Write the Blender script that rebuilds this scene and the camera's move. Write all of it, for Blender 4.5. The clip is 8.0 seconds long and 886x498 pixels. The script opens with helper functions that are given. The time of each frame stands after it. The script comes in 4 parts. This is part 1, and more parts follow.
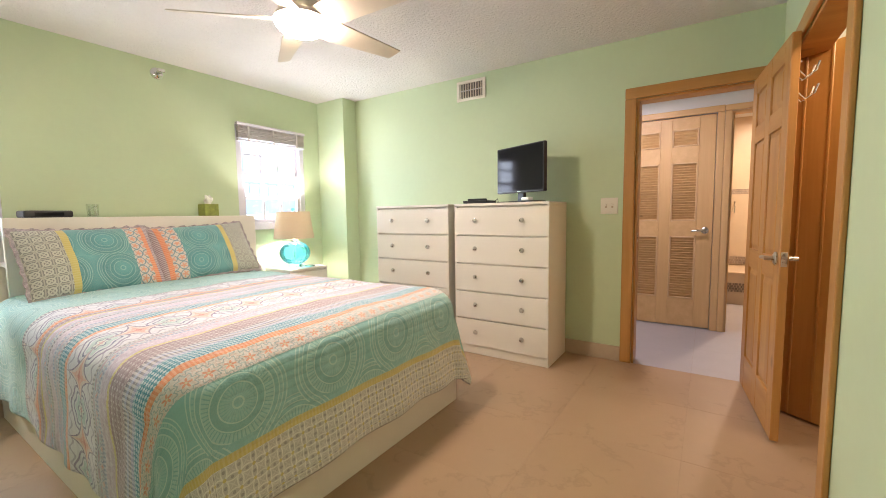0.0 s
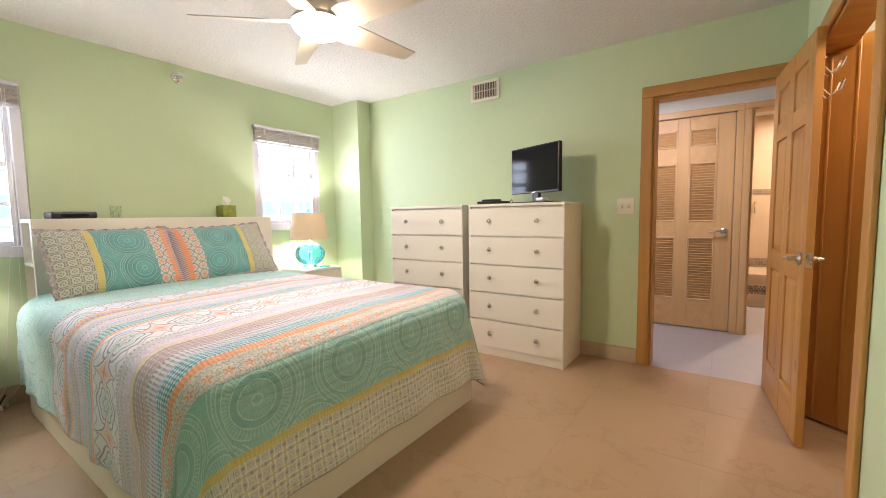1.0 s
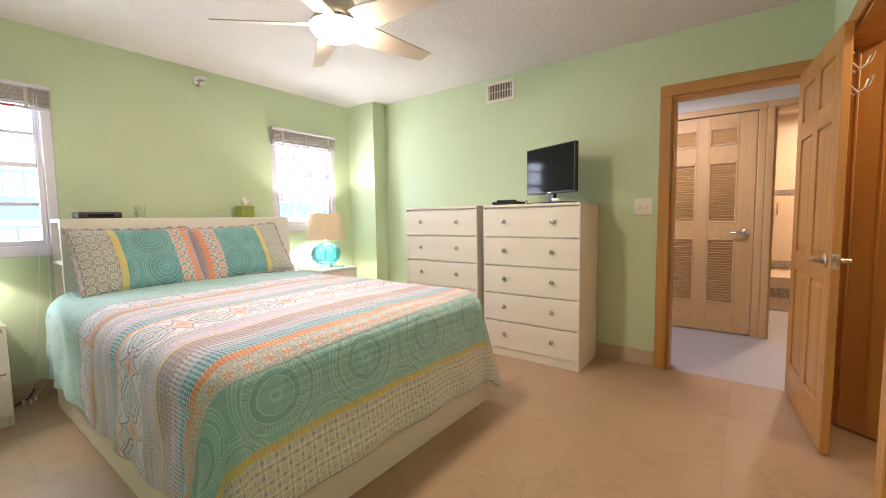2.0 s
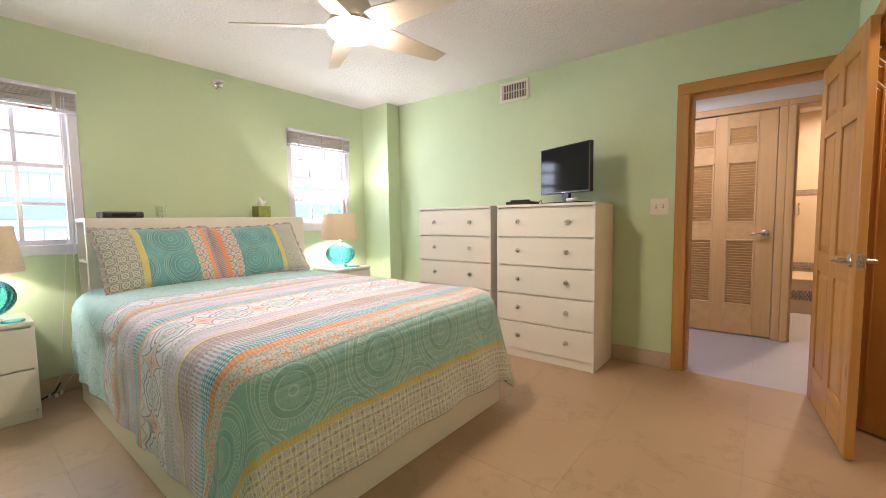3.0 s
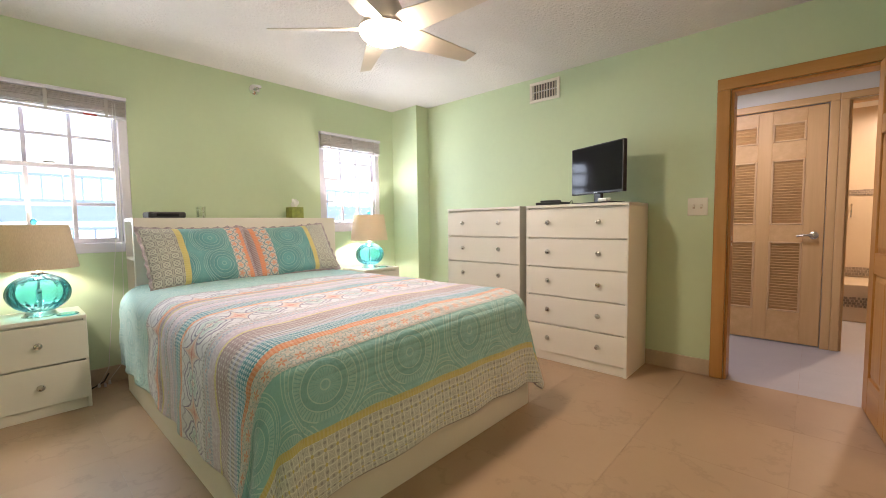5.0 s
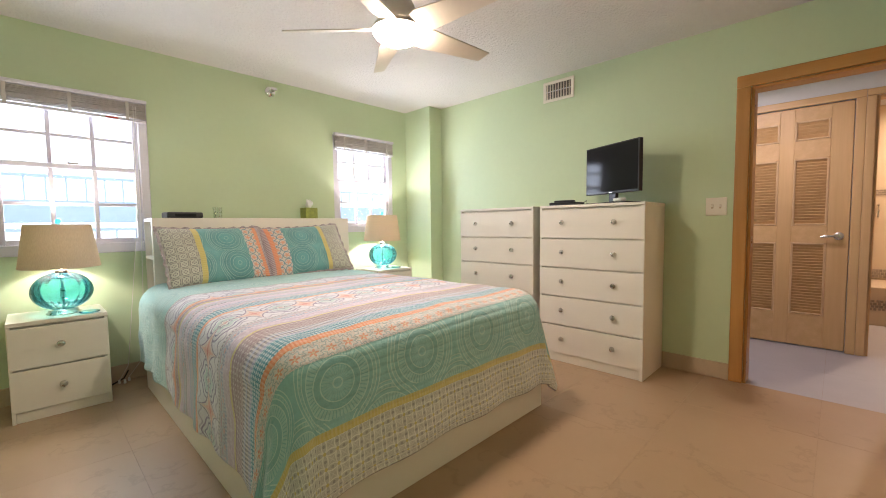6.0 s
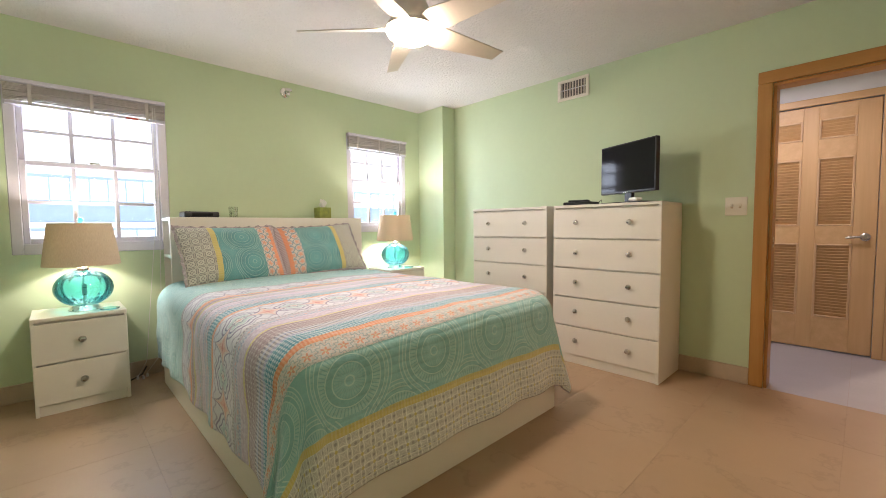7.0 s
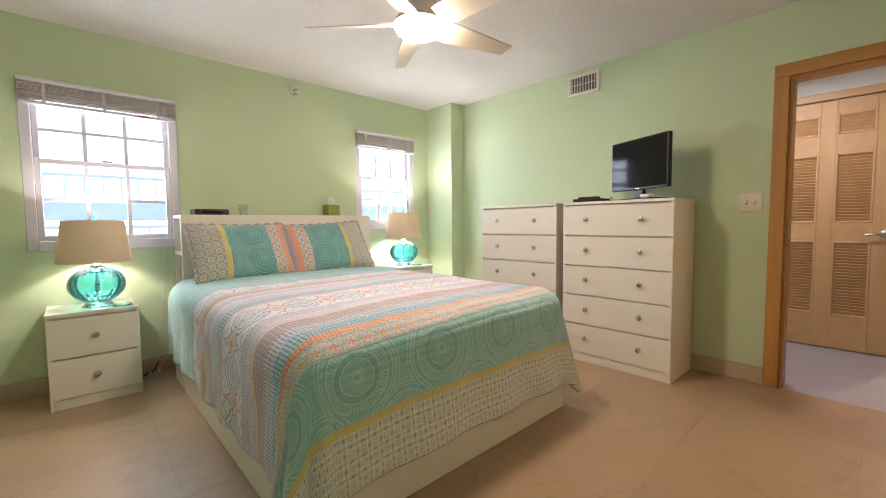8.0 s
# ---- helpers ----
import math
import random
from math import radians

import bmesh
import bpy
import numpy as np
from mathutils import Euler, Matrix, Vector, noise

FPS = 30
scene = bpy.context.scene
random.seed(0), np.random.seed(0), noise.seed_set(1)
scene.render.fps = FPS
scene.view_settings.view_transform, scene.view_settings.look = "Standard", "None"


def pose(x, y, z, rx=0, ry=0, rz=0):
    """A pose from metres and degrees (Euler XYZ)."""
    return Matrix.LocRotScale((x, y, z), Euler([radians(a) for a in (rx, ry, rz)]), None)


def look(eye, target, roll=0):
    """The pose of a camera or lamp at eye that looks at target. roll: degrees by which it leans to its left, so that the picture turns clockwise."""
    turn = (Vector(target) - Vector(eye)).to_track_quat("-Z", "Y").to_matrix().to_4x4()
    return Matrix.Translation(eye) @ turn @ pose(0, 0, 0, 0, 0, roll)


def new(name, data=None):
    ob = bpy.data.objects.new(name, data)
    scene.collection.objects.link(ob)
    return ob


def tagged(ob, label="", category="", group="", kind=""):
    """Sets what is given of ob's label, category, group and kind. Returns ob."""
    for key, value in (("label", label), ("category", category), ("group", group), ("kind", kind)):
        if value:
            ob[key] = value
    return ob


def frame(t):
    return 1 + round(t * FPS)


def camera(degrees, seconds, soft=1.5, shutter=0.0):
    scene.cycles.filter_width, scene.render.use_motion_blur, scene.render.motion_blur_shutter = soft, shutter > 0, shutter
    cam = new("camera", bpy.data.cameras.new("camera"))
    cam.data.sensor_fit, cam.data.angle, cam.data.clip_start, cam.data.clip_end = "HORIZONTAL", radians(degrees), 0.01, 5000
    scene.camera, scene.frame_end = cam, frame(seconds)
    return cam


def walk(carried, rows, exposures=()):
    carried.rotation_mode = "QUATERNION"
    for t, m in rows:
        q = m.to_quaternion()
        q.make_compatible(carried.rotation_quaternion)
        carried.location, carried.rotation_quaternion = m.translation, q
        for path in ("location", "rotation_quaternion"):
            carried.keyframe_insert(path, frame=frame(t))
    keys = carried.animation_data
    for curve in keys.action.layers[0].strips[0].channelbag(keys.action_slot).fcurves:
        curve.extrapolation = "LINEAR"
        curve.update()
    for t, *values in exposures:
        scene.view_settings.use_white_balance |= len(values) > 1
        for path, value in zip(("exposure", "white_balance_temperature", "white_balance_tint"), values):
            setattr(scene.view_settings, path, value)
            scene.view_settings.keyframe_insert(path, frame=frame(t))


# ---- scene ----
# seconds, turn, tilt, lean, eye
PATH = [
    (0.0, -56.755, -4.885, -0.818, -3.318, -3.729, 1.159),
    (0.5, -55.840, -4.739, -0.889, -3.322, -3.723, 1.155),
    (1.0, -55.017, -4.632, -0.910, -3.327, -3.718, 1.152),
    (1.5, -54.024, -4.495, -0.882, -3.331, -3.715, 1.148),
    (3.0, -51.353, -4.189, -0.817, -3.349, -3.709, 1.134),
    (3.5, -50.405, -4.087, -0.836, -3.353, -3.707, 1.128),
    (4.0, -49.502, -3.970, -0.820, -3.356, -3.706, 1.123),
    (4.5, -48.444, -3.830, -0.755, -3.356, -3.704, 1.119),
    (6.0, -45.632, -3.475, -0.695, -3.351, -3.700, 1.105),
    (6.5, -44.672, -3.357, -0.653, -3.348, -3.698, 1.101),
    (7.0, -43.817, -3.350, -0.574, -3.344, -3.695, 1.097),
    (7.5, -43.125, -3.456, -0.608, -3.339, -3.691, 1.094),
    (8.0, -42.609, -3.616, -0.623, -3.334, -3.686, 1.091),
]
cam = camera(95.24, 8.0, soft=0.9)
walk(cam, [(t, pose(ex, ey, ez, 90 + tilt, -lean, turn)) for t, turn, tilt, lean, ex, ey, ez in PATH],
     exposures=[(0.0, 0.90, 6320, 18.5), (4.0, 0.70, 6320, 18.5), (8.0, 0.58, 6320, 18.5)])

# ---------- world and light ----------
H = 2.415            # ceiling height
HALL_H = 2.285       # lower hall ceiling
W_BACK, Y_BACK = -4.4, -4.08   # wall behind the camera, wall beside it
world = bpy.data.worlds.new("world")
scene.world = world
world.use_nodes = True
wn = world.node_tree.nodes
sky = wn.new("ShaderNodeTexSky")
sky.sky_type, sky.sun_disc = "NISHITA", False
sky.sun_elevation, sky.sun_rotation = radians(45), radians(135)
sky.dust_density = 2.0
wn["Background"].inputs["Strength"].default_value = 0.15
world.node_tree.links.new(sky.outputs[0], wn["Background"].inputs["Color"])
sun = new("sun", bpy.data.lights.new("sun", "SUN"))
sun.data.energy, sun.data.angle, sun.data.color = 3.5, radians(0.5), (1, 0.95, 0.88)
sun.matrix_world = look((14, -14, 20), (0, 0, 0))


def lamp(name, kind, x, y, z, watts, color, size=0.05, down=False):
    d = bpy.data.lights.new(name, kind)
    d.energy, d.color = watts, color
    if kind == "POINT":
        d.shadow_soft_size = size
    else:
        d.shape, d.size = "DISK", size
    o = new(name, d)
    o.location = (x, y, z)
    return o


lamp("bedside_bulb", "POINT", -3.225, -0.24, 1.01, 9, (1, 0.93, 0.82), 0.03)
lamp("bedside_bulb", "POINT", -0.745, -0.25, 1.09, 19, (1, 0.94, 0.88), 0.03)
lamp("hall_lamp", "AREA", 0.48, -3.1, HALL_H - 0.03, 10.5, (1.0, 0.91, 0.97), 0.35)
lamp("bath_lamp", "AREA", 2.75, -4.35, H - 0.06, 20, (1.0, 0.80, 0.58), 0.12)
lamp("closet_lamp", "POINT", -1.10, -4.55, 2.12, 13, (1.0, 0.78, 0.48), 0.06)
for x0, x1, watts in ((-3.45, -2.80, 15), (-1.07, -0.48, 19)):
    d = bpy.data.lights.new("window_daylight", "AREA")
    d.shape, d.size, d.size_y, d.energy, d.color = "RECTANGLE", x1 - x0, 0.8, watts, (0.84, 0.93, 1.0)
    o = new("window_daylight", d)
    o.matrix_world = look(((x0 + x1) / 2, 0.125, 1.5), ((x0 + x1) / 2, -3.0, 1.2))

# ---------- materials ----------


class Net:
    """A node material under construction."""

    def __init__(self, name):
        self.m = bpy.data.materials.new(name)
        self.m.use_nodes = True
        self.t = self.m.node_tree
        self.bsdf = self.t.nodes["Principled BSDF"]
        self.out = self.t.nodes["Material Output"]

    def put(self, sock, v):
        if isinstance(v, bpy.types.NodeSocket):
            self.t.links.new(v, sock)
        elif v is not None:
            if sock.type == "RGBA" and len(v) == 3:
                v = (*v, 1)
            sock.default_value = v

    def node(self, kind, *ins, operation=None, data_type=None, blend_type=None):
        n = self.t.nodes.new(kind)
        if operation:
            n.operation = operation
        if data_type:
            n.data_type = data_type
        if blend_type:
            n.blend_type = blend_type
        for i, v in enumerate(ins):
            self.put(n.inputs[i], v)
        return n

    def math(self, op, a, b=None, c=None):
        return self.node("ShaderNodeMath", a, b, c, operation=op).outputs[0]

    def mix(self, f, a, b, mode="MIX"):
        n = self.node("ShaderNodeMix", data_type="RGBA", blend_type=mode)
        self.put(n.inputs[0], f)
        self.put(n.inputs[6], a)
        self.put(n.inputs[7], b)
        return n.outputs[2]

    def ramp(self, f, stops, interp="LINEAR"):
        n = self.node("ShaderNodeValToRGB", f)
        r = n.color_ramp
        r.interpolation = interp
        while len(r.elements) < len(stops):
            r.elements.new(0.5)
        for e, (p, c) in zip(r.elements, stops):
            e.position = p
            e.color = (*c, 1) if len(c) == 3 else c
        return n.outputs[0]

    def coord(self, which="Object", scale=(1, 1, 1)):
        c = self.node("ShaderNodeTexCoord").outputs[which]
        return self.node("ShaderNodeMapping", c, None, None, scale).outputs[0]

    def noise(self, vec, scale, detail=4, rough=0.55):
        n = self.node("ShaderNodeTexNoise")
        self.put(n.inputs["Vector"], vec)
        n.inputs["Scale"].default_value = scale
        n.inputs["Detail"].default_value = detail
        n.inputs["Roughness"].default_value = rough
        return n.outputs[0]

    def bump(self, height, strength, dist):
        n = self.node("ShaderNodeBump")
        n.inputs["Strength"].default_value = strength
        n.inputs["Distance"].default_value = dist
        self.put(n.inputs["Height"], height)
        self.put(self.bsdf.inputs["Normal"], n.outputs[0])

    def set(self, **kw):
        for k, v in kw.items():
            self.put(self.bsdf.inputs[k.replace("_", " ")], v)
        return self.m


def shade(c, k):
    return tuple(min(1, x * k) for x in c)


def plain(name, color, rough=0.5, metal=0.0, vary=0.06, scale=6, bump=0.0, bscale=120, dist=0.002, spec=0.5):
    n = Net(name)
    v = n.coord("Object")
    f = n.noise(v, scale, 5)
    g = n.noise(v, scale * 14, 3)
    mixf = n.math("ADD", n.math("MULTIPLY", f, 0.7), n.math("MULTIPLY", g, 0.3))
    col = n.ramp(mixf, [(0.3, shade(color, 1 - vary)), (0.7, shade(color, 1 + vary))])
    if bump:
        n.bump(n.noise(v, bscale, 4), bump, dist)
    r = n.ramp(f, [(0.3, (rough * 0.9,) * 3), (0.7, (min(1, rough * 1.1),) * 3)])
    return n.set(Base_Color=col, Roughness=r, Metallic=metal, Specular_IOR_Level=spec)


def wood(name, light, dark, axis, rough=0.38, coat=0.15):
    """Pine with its grain along axis (0, 1, 2) of the object."""
    n = Net(name)
    s = [9.0, 9.0, 9.0]
    s[axis] = 0.55
    rnd = n.node("ShaderNodeObjectInfo").outputs["Random"]
    off = n.node("ShaderNodeCombineXYZ", n.math("MULTIPLY", rnd, 7.0), n.math("MULTIPLY", rnd, 3.0), n.math("MULTIPLY", rnd, 5.0)).outputs[0]
    base = n.node("ShaderNodeTexCoord").outputs["Object"]
    moved = n.node("ShaderNodeVectorMath", base, off, operation="ADD").outputs[0]
    v = n.node("ShaderNodeMapping", moved, None, None, tuple(s)).outputs[0]
    grain = n.noise(v, 1.6, 6, 0.6)
    s2 = [90.0, 90.0, 90.0]
    s2[axis] = 2.0
    fine = n.noise(n.node("ShaderNodeMapping", moved, None, None, tuple(s2)).outputs[0], 1.0, 3)
    s3 = [5.0, 5.0, 5.0]
    s3[axis] = 3.0
    vor = n.node("ShaderNodeTexVoronoi", n.node("ShaderNodeMapping", moved, None, None, tuple(s3)).outputs[0])
    vor.inputs["Scale"].default_value = 0.55
    knot = n.ramp(vor.outputs["Distance"], [(0.0, (1, 1, 1)), (0.045, (0.5, 0.5, 0.5)), (0.07, (0, 0, 0))])
    col = n.ramp(grain, [(0.25, dark), (0.5, tuple((a + b) / 2 for a, b in zip(light, dark))), (0.72, light)])
    col = n.mix(n.math("MULTIPLY", fine, 0.35), col, shade(dark, 0.85))
    col = n.mix(n.math("MULTIPLY", knot, 0.75), col, shade(dark, 0.35))
    n.bump(fine, 0.08, 0.001)
    return n.set(Base_Color=col, Roughness=rough, Coat_Weight=coat, Coat_Roughness=0.25)


def emitter(name, color, strength):
    n = Net(name)
    return n.set(Base_Color=color, Emission_Color=color, Emission_Strength=strength, Roughness=0.4)


PINE_L, PINE_D = (0.60, 0.315, 0.092), (0.43, 0.19, 0.045)
LOU_L, LOU_D = (0.76, 0.49, 0.245), (0.62, 0.365, 0.16)
M = dict(
    green=plain("green_wall_paint", (0.555, 0.655, 0.43), 0.62, vary=0.03, scale=1.5, bump=0.12, bscale=170, dist=0.0015),
    ceil=plain("ceiling_plaster", (0.72, 0.675, 0.645), 0.9, vary=0.035, scale=2, bump=0.85, bscale=48, dist=0.011),
    hallpaint=plain("hall_paint", (0.74, 0.72, 0.74), 0.8, vary=0.03, scale=2, bump=0.2, bscale=120),
    white=plain("white_lacquer", (0.80, 0.745, 0.665), 0.33, vary=0.018, scale=3, bump=0.03, bscale=60, dist=0.001),
    whiteframe=plain("white_vinyl", (0.68, 0.655, 0.72), 0.35, vary=0.03),
    # dark colour that stands for the shade inside openings and holes
    gap_shade=plain("painted_gap_shade", (0.16, 0.145, 0.13), 0.8),
    pine_z=wood("pine_upright", PINE_L, PINE_D, 2), pine_x=wood("pine_along_x", PINE_L, PINE_D, 0),
    pine_y=wood("pine_along_y", PINE_L, PINE_D, 1),
    pale_z=wood("pale_pine_upright", LOU_L, LOU_D, 2, 0.5, 0.05), pale_y=wood("pale_pine_along_y", LOU_L, LOU_D, 1, 0.5, 0.05),
    steel=plain("brushed_nickel", (0.55, 0.51, 0.46), 0.28, 1.0, 0.08, 30),
    black=plain("black_plastic", (0.012, 0.012, 0.013), 0.35, vary=0.2),
    base=plain("base_tile", (0.52, 0.40, 0.285), 0.4, vary=0.1, scale=9),
    plate=plain("ivory_plastic", (0.78, 0.72, 0.62), 0.35, vary=0.02),
    fanblade=plain("fan_blade_veneer", (0.68, 0.60, 0.50), 0.45, vary=0.05, scale=12),
    fanbody=plain("fan_nickel", (0.62, 0.57, 0.50), 0.35, 0.9),
    chrome=plain("chrome", (0.75, 0.75, 0.75), 0.12, 1.0),
    cordwhite=plain("white_cord", (0.75, 0.73, 0.70), 0.6),
    # blue of the backlit, shaded galleries is put into these two colours
    outside=plain("masonry_blue_shade", (0.42, 0.56, 0.74), 0.8, vary=0.05),
    rail_blue_shade=plain("balcony_rail", (0.44, 0.58, 0.74), 0.5, vary=0.05),
    ground=plain("garden_ground", (0.30, 0.36, 0.22), 0.9, vary=0.25, scale=0.6),
)


def tile_material(name, a, b, rough, vein=0.0):
    n = Net(name)
    rnd = n.node("ShaderNodeObjectInfo").outputs["Random"]
    off = n.node("ShaderNodeCombineXYZ", n.math("MULTIPLY", rnd, 17.0), n.math("MULTIPLY", rnd, 9.0), 0.5).outputs[0]
    v = n.node("ShaderNodeVectorMath", n.node("ShaderNodeTexCoord").outputs["Object"], off, operation="ADD").outputs[0]
    col = n.mix(n.noise(v, 2.0, 3, 0.5), a, b)
    col = n.mix(n.math("MULTIPLY", n.noise(v, 16.0, 4, 0.6), 0.28), col, shade(a, 0.86 if vein else 0.97))
    if vein:
        # thin broken veins where a stretched noise passes through its middle value
        band = n.math("ABSOLUTE", n.math("SUBTRACT", n.noise(v, 3.1, 5, 0.62), 0.5))
        line = n.math("MAXIMUM", n.math("SUBTRACT", 1.0, n.math("MULTIPLY", band, 38.0)), 0.0)
        patch = n.math("MULTIPLY", line, n.math("GREATER_THAN", n.noise(v, 4.3, 2), 0.52))
        col = n.mix(n.math("MULTIPLY", patch, vein), col, shade(a, 0.70))
    col = n.mix(n.math("MULTIPLY", rnd, 0.08), col, shade(b, 1.05))
    r = n.math("ADD", rough - 0.05, n.math("MULTIPLY", n.noise(v, 5.0, 3), 0.1))
    return n.set(Base_Color=col, Roughness=r)


M["tile"] = tile_material("beige_marble_tile", (0.375, 0.252, 0.158), (0.465, 0.318, 0.20), 0.42, 0.34)
# hall tiles: the pale lavender hall light is put into their colour
M["hall_lit_tile"] = plain("hall_lit_marble_tile", (0.42, 0.395, 0.40), 0.45, vary=0.08, scale=6)
M["grout"] = plain("beige_grout", (0.37, 0.25, 0.158), 0.7)
M["bathtile"] = tile_material("bath_travertine", (0.55, 0.42, 0.27), (0.66, 0.53, 0.37), 0.35)
M["mosaic"] = plain("mosaic_stone", (0.30, 0.23, 0.17), 0.4, vary=0.5, scale=25)


def glass_pane():
    n = Net("window_glass")
    tr = n.node("ShaderNodeBsdfTransparent", (0.95, 0.97, 1.0))
    gl = n.node("ShaderNodeBsdfGlossy", (1, 1, 1), 0.02)
    fr = n.node("ShaderNodeFresnel", 1.45)
    mx = n.node("ShaderNodeMixShader", fr.outputs[0], tr.outputs[0], gl.outputs[0])
    n.t.links.new(mx.outputs[0], n.out.inputs[0])
    return n.m


def teal_glass():
    n = Net("turquoise_glass")
    tr = n.node("ShaderNodeBsdfTransparent", (0.46, 0.93, 0.98))
    tl = n.node("ShaderNodeBsdfTranslucent", (0.04, 0.62, 0.80))
    df = n.node("ShaderNodeBsdfDiffuse", (0.03, 0.46, 0.58))
    gl = n.node("ShaderNodeBsdfGlossy", (1, 1, 1), 0.04)
    a = n.node("ShaderNodeMixShader", 0.5, tl.outputs[0], df.outputs[0])
    b = n.node("ShaderNodeMixShader", 0.24, tr.outputs[0], a.outputs[0])
    fr = n.node("ShaderNodeFresnel", 1.45)
    mx = n.node("ShaderNodeMixShader", fr.outputs[0], b.outputs[0], gl.outputs[0])
    n.t.links.new(mx.outputs[0], n.out.inputs[0])
    return n.m


def linen_shade():
    n = Net("linen_shade")
    v = n.coord("Object", (1, 1, 1))
    w1 = n.noise(n.node("ShaderNodeMapping", v, None, None, (400, 400, 30)).outputs[0], 1.0, 2)
    col = n.ramp(w1, [(0.3, (0.60, 0.50, 0.38)), (0.7, (0.72, 0.62, 0.49))])
    df = n.node("ShaderNodeBsdfDiffuse", col)
    tl = n.node("ShaderNodeBsdfTranslucent", (0.62, 0.52, 0.38))
    mx = n.node("ShaderNodeMixShader", 0.13, df.outputs[0], tl.outputs[0])
    n.t.links.new(mx.outputs[0], n.out.inputs[0])
    return n.m


M["pane"], M["teal"], M["linen"] = glass_pane(), teal_glass(), linen_shade()
M["bowl"] = emitter("frosted_bowl", (1.0, 0.83, 0.63), 95)
M["bathglow"] = emitter("bath_downlight", (1.0, 0.86, 0.62), 25)
M["screen"] = plain("tv_screen", (0.012, 0.012, 0.014), 0.08, vary=0.05, spec=0.13)
M["tissuebox"] = plain("green_box", (0.26, 0.30, 0.06), 0.6, vary=0.3, scale=30)
M["paper"] = plain("tissue_paper", (0.85, 0.84, 0.82), 0.8)
cl = Net("clear_glass")
cl.t.links.new(cl.node("ShaderNodeMixShader", 0.13, cl.node("ShaderNodeBsdfTransparent", (0.93, 0.95, 0.93)).outputs[0], cl.node("ShaderNodeBsdfGlossy", (1, 1, 1), 0.05).outputs[0]).outputs[0], cl.out.inputs[0])
M["clear"] = cl.m

# ---------- mesh helpers ----------


def box(bm, x0, x1, y0, y1, z0, z1, bevel=0.0, seg=1, m=None):
    r = bmesh.ops.create_cube(bm, size=1)
    vs = r["verts"]
    for v in vs:
        v.co = Vector(((x0 + x1) / 2 + v.co.x * (x1 - x0), (y0 + y1) / 2 + v.co.y * (y1 - y0), (z0 + z1) / 2 + v.co.z * (z1 - z0)))
    if bevel:
        es = list({e for v in vs for e in v.link_edges})
        g = bmesh.ops.bevel(bm, geom=es, offset=bevel, segments=seg, affect="EDGES", profile=0.5)
        vs = list({v for f in g["faces"] for v in f.verts} | {v for v in vs if v.is_valid})
    if m is not None:
        bmesh.ops.transform(bm, matrix=m, verts=[v for v in vs if v.is_valid])
    return vs


def lathe(bm, profile, seg=32, m=None, closed=False, squash=None):
    """Turns (radius, height) pairs round z; squash(angle) scales the radius."""
    rings = []
    for r, z in profile:
        ring = []
        for i in range(seg):
            a = 2 * math.pi * i / seg
            k = squash(a, z) if squash else 1
            ring.append(bm.verts.new((r * k * math.cos(a), r * k * math.sin(a), z)))
        rings.append(ring)
    for a, b in zip(rings, rings[1:]):
        for i in range(seg):
            bm.faces.new((a[i], a[(i + 1) % seg], b[(i + 1) % seg], b[i]))
    if closed:
        bm.faces.new(rings[0][::-1])
        bm.faces.new(rings[-1])
    if m is not None:
        bmesh.ops.transform(bm, matrix=m, verts=[v for ring in rings for v in ring])


def tube(bm, pts, radius, seg=8):
    pts = [Vector(p) for p in pts]
    rings = []
    for i, p in enumerate(pts):
        d = (pts[min(i + 1, len(pts) - 1)] - pts[max(i - 1, 0)]).normalized()
        side = d.cross(Vector((0.31, 0.17, 0.93))).normalized()
        up = side.cross(d)
        rings.append([bm.verts.new(p + radius * (math.cos(2 * math.pi * k / seg) * side + math.sin(2 * math.pi * k / seg) * up)) for k in range(seg)])
    for a, b in zip(rings, rings[1:]):
        for k in range(seg):
            bm.faces.new((a[k], a[(k + 1) % seg], b[(k + 1) % seg], b[k]))
    bm.faces.new(rings[0][::-1])
    bm.faces.new(rings[-1])


def make(name, bm, material, parent=None, label="", smooth=False, angle=40):
    me = bpy.data.meshes.new(name)
    bmesh.ops.recalc_face_normals(bm, faces=bm.faces[:])
    if smooth:
        for f in bm.faces:
            f.smooth = True
        for e in bm.edges:
            if len(e.link_faces) == 2 and e.calc_face_angle(0) > radians(angle):
                e.smooth = False
    bm.to_mesh(me)
    bm.free()
    me.materials.append(M[material] if isinstance(material, str) else material)
    o = new(name, me)
    if parent is not None:
        o.parent = parent
    if label:
        o["label"] = label
    return o


def part(name, bm, material, parent, label="", smooth=False):
    return make(name, bm, material, parent, label, smooth)


def thing(name, m, label, category, group="", kind=""):
    o = new(name)
    o.empty_display_size = 0.1
    o.matrix_basis = m
    return tagged(o, label, category, group, kind)


def boxpart(name, dims, material, parent, bevel=0.0, label="", seg=1):
    bm = bmesh.new()
    box(bm, *dims, bevel, seg)
    return part(name, bm, material, parent, label)


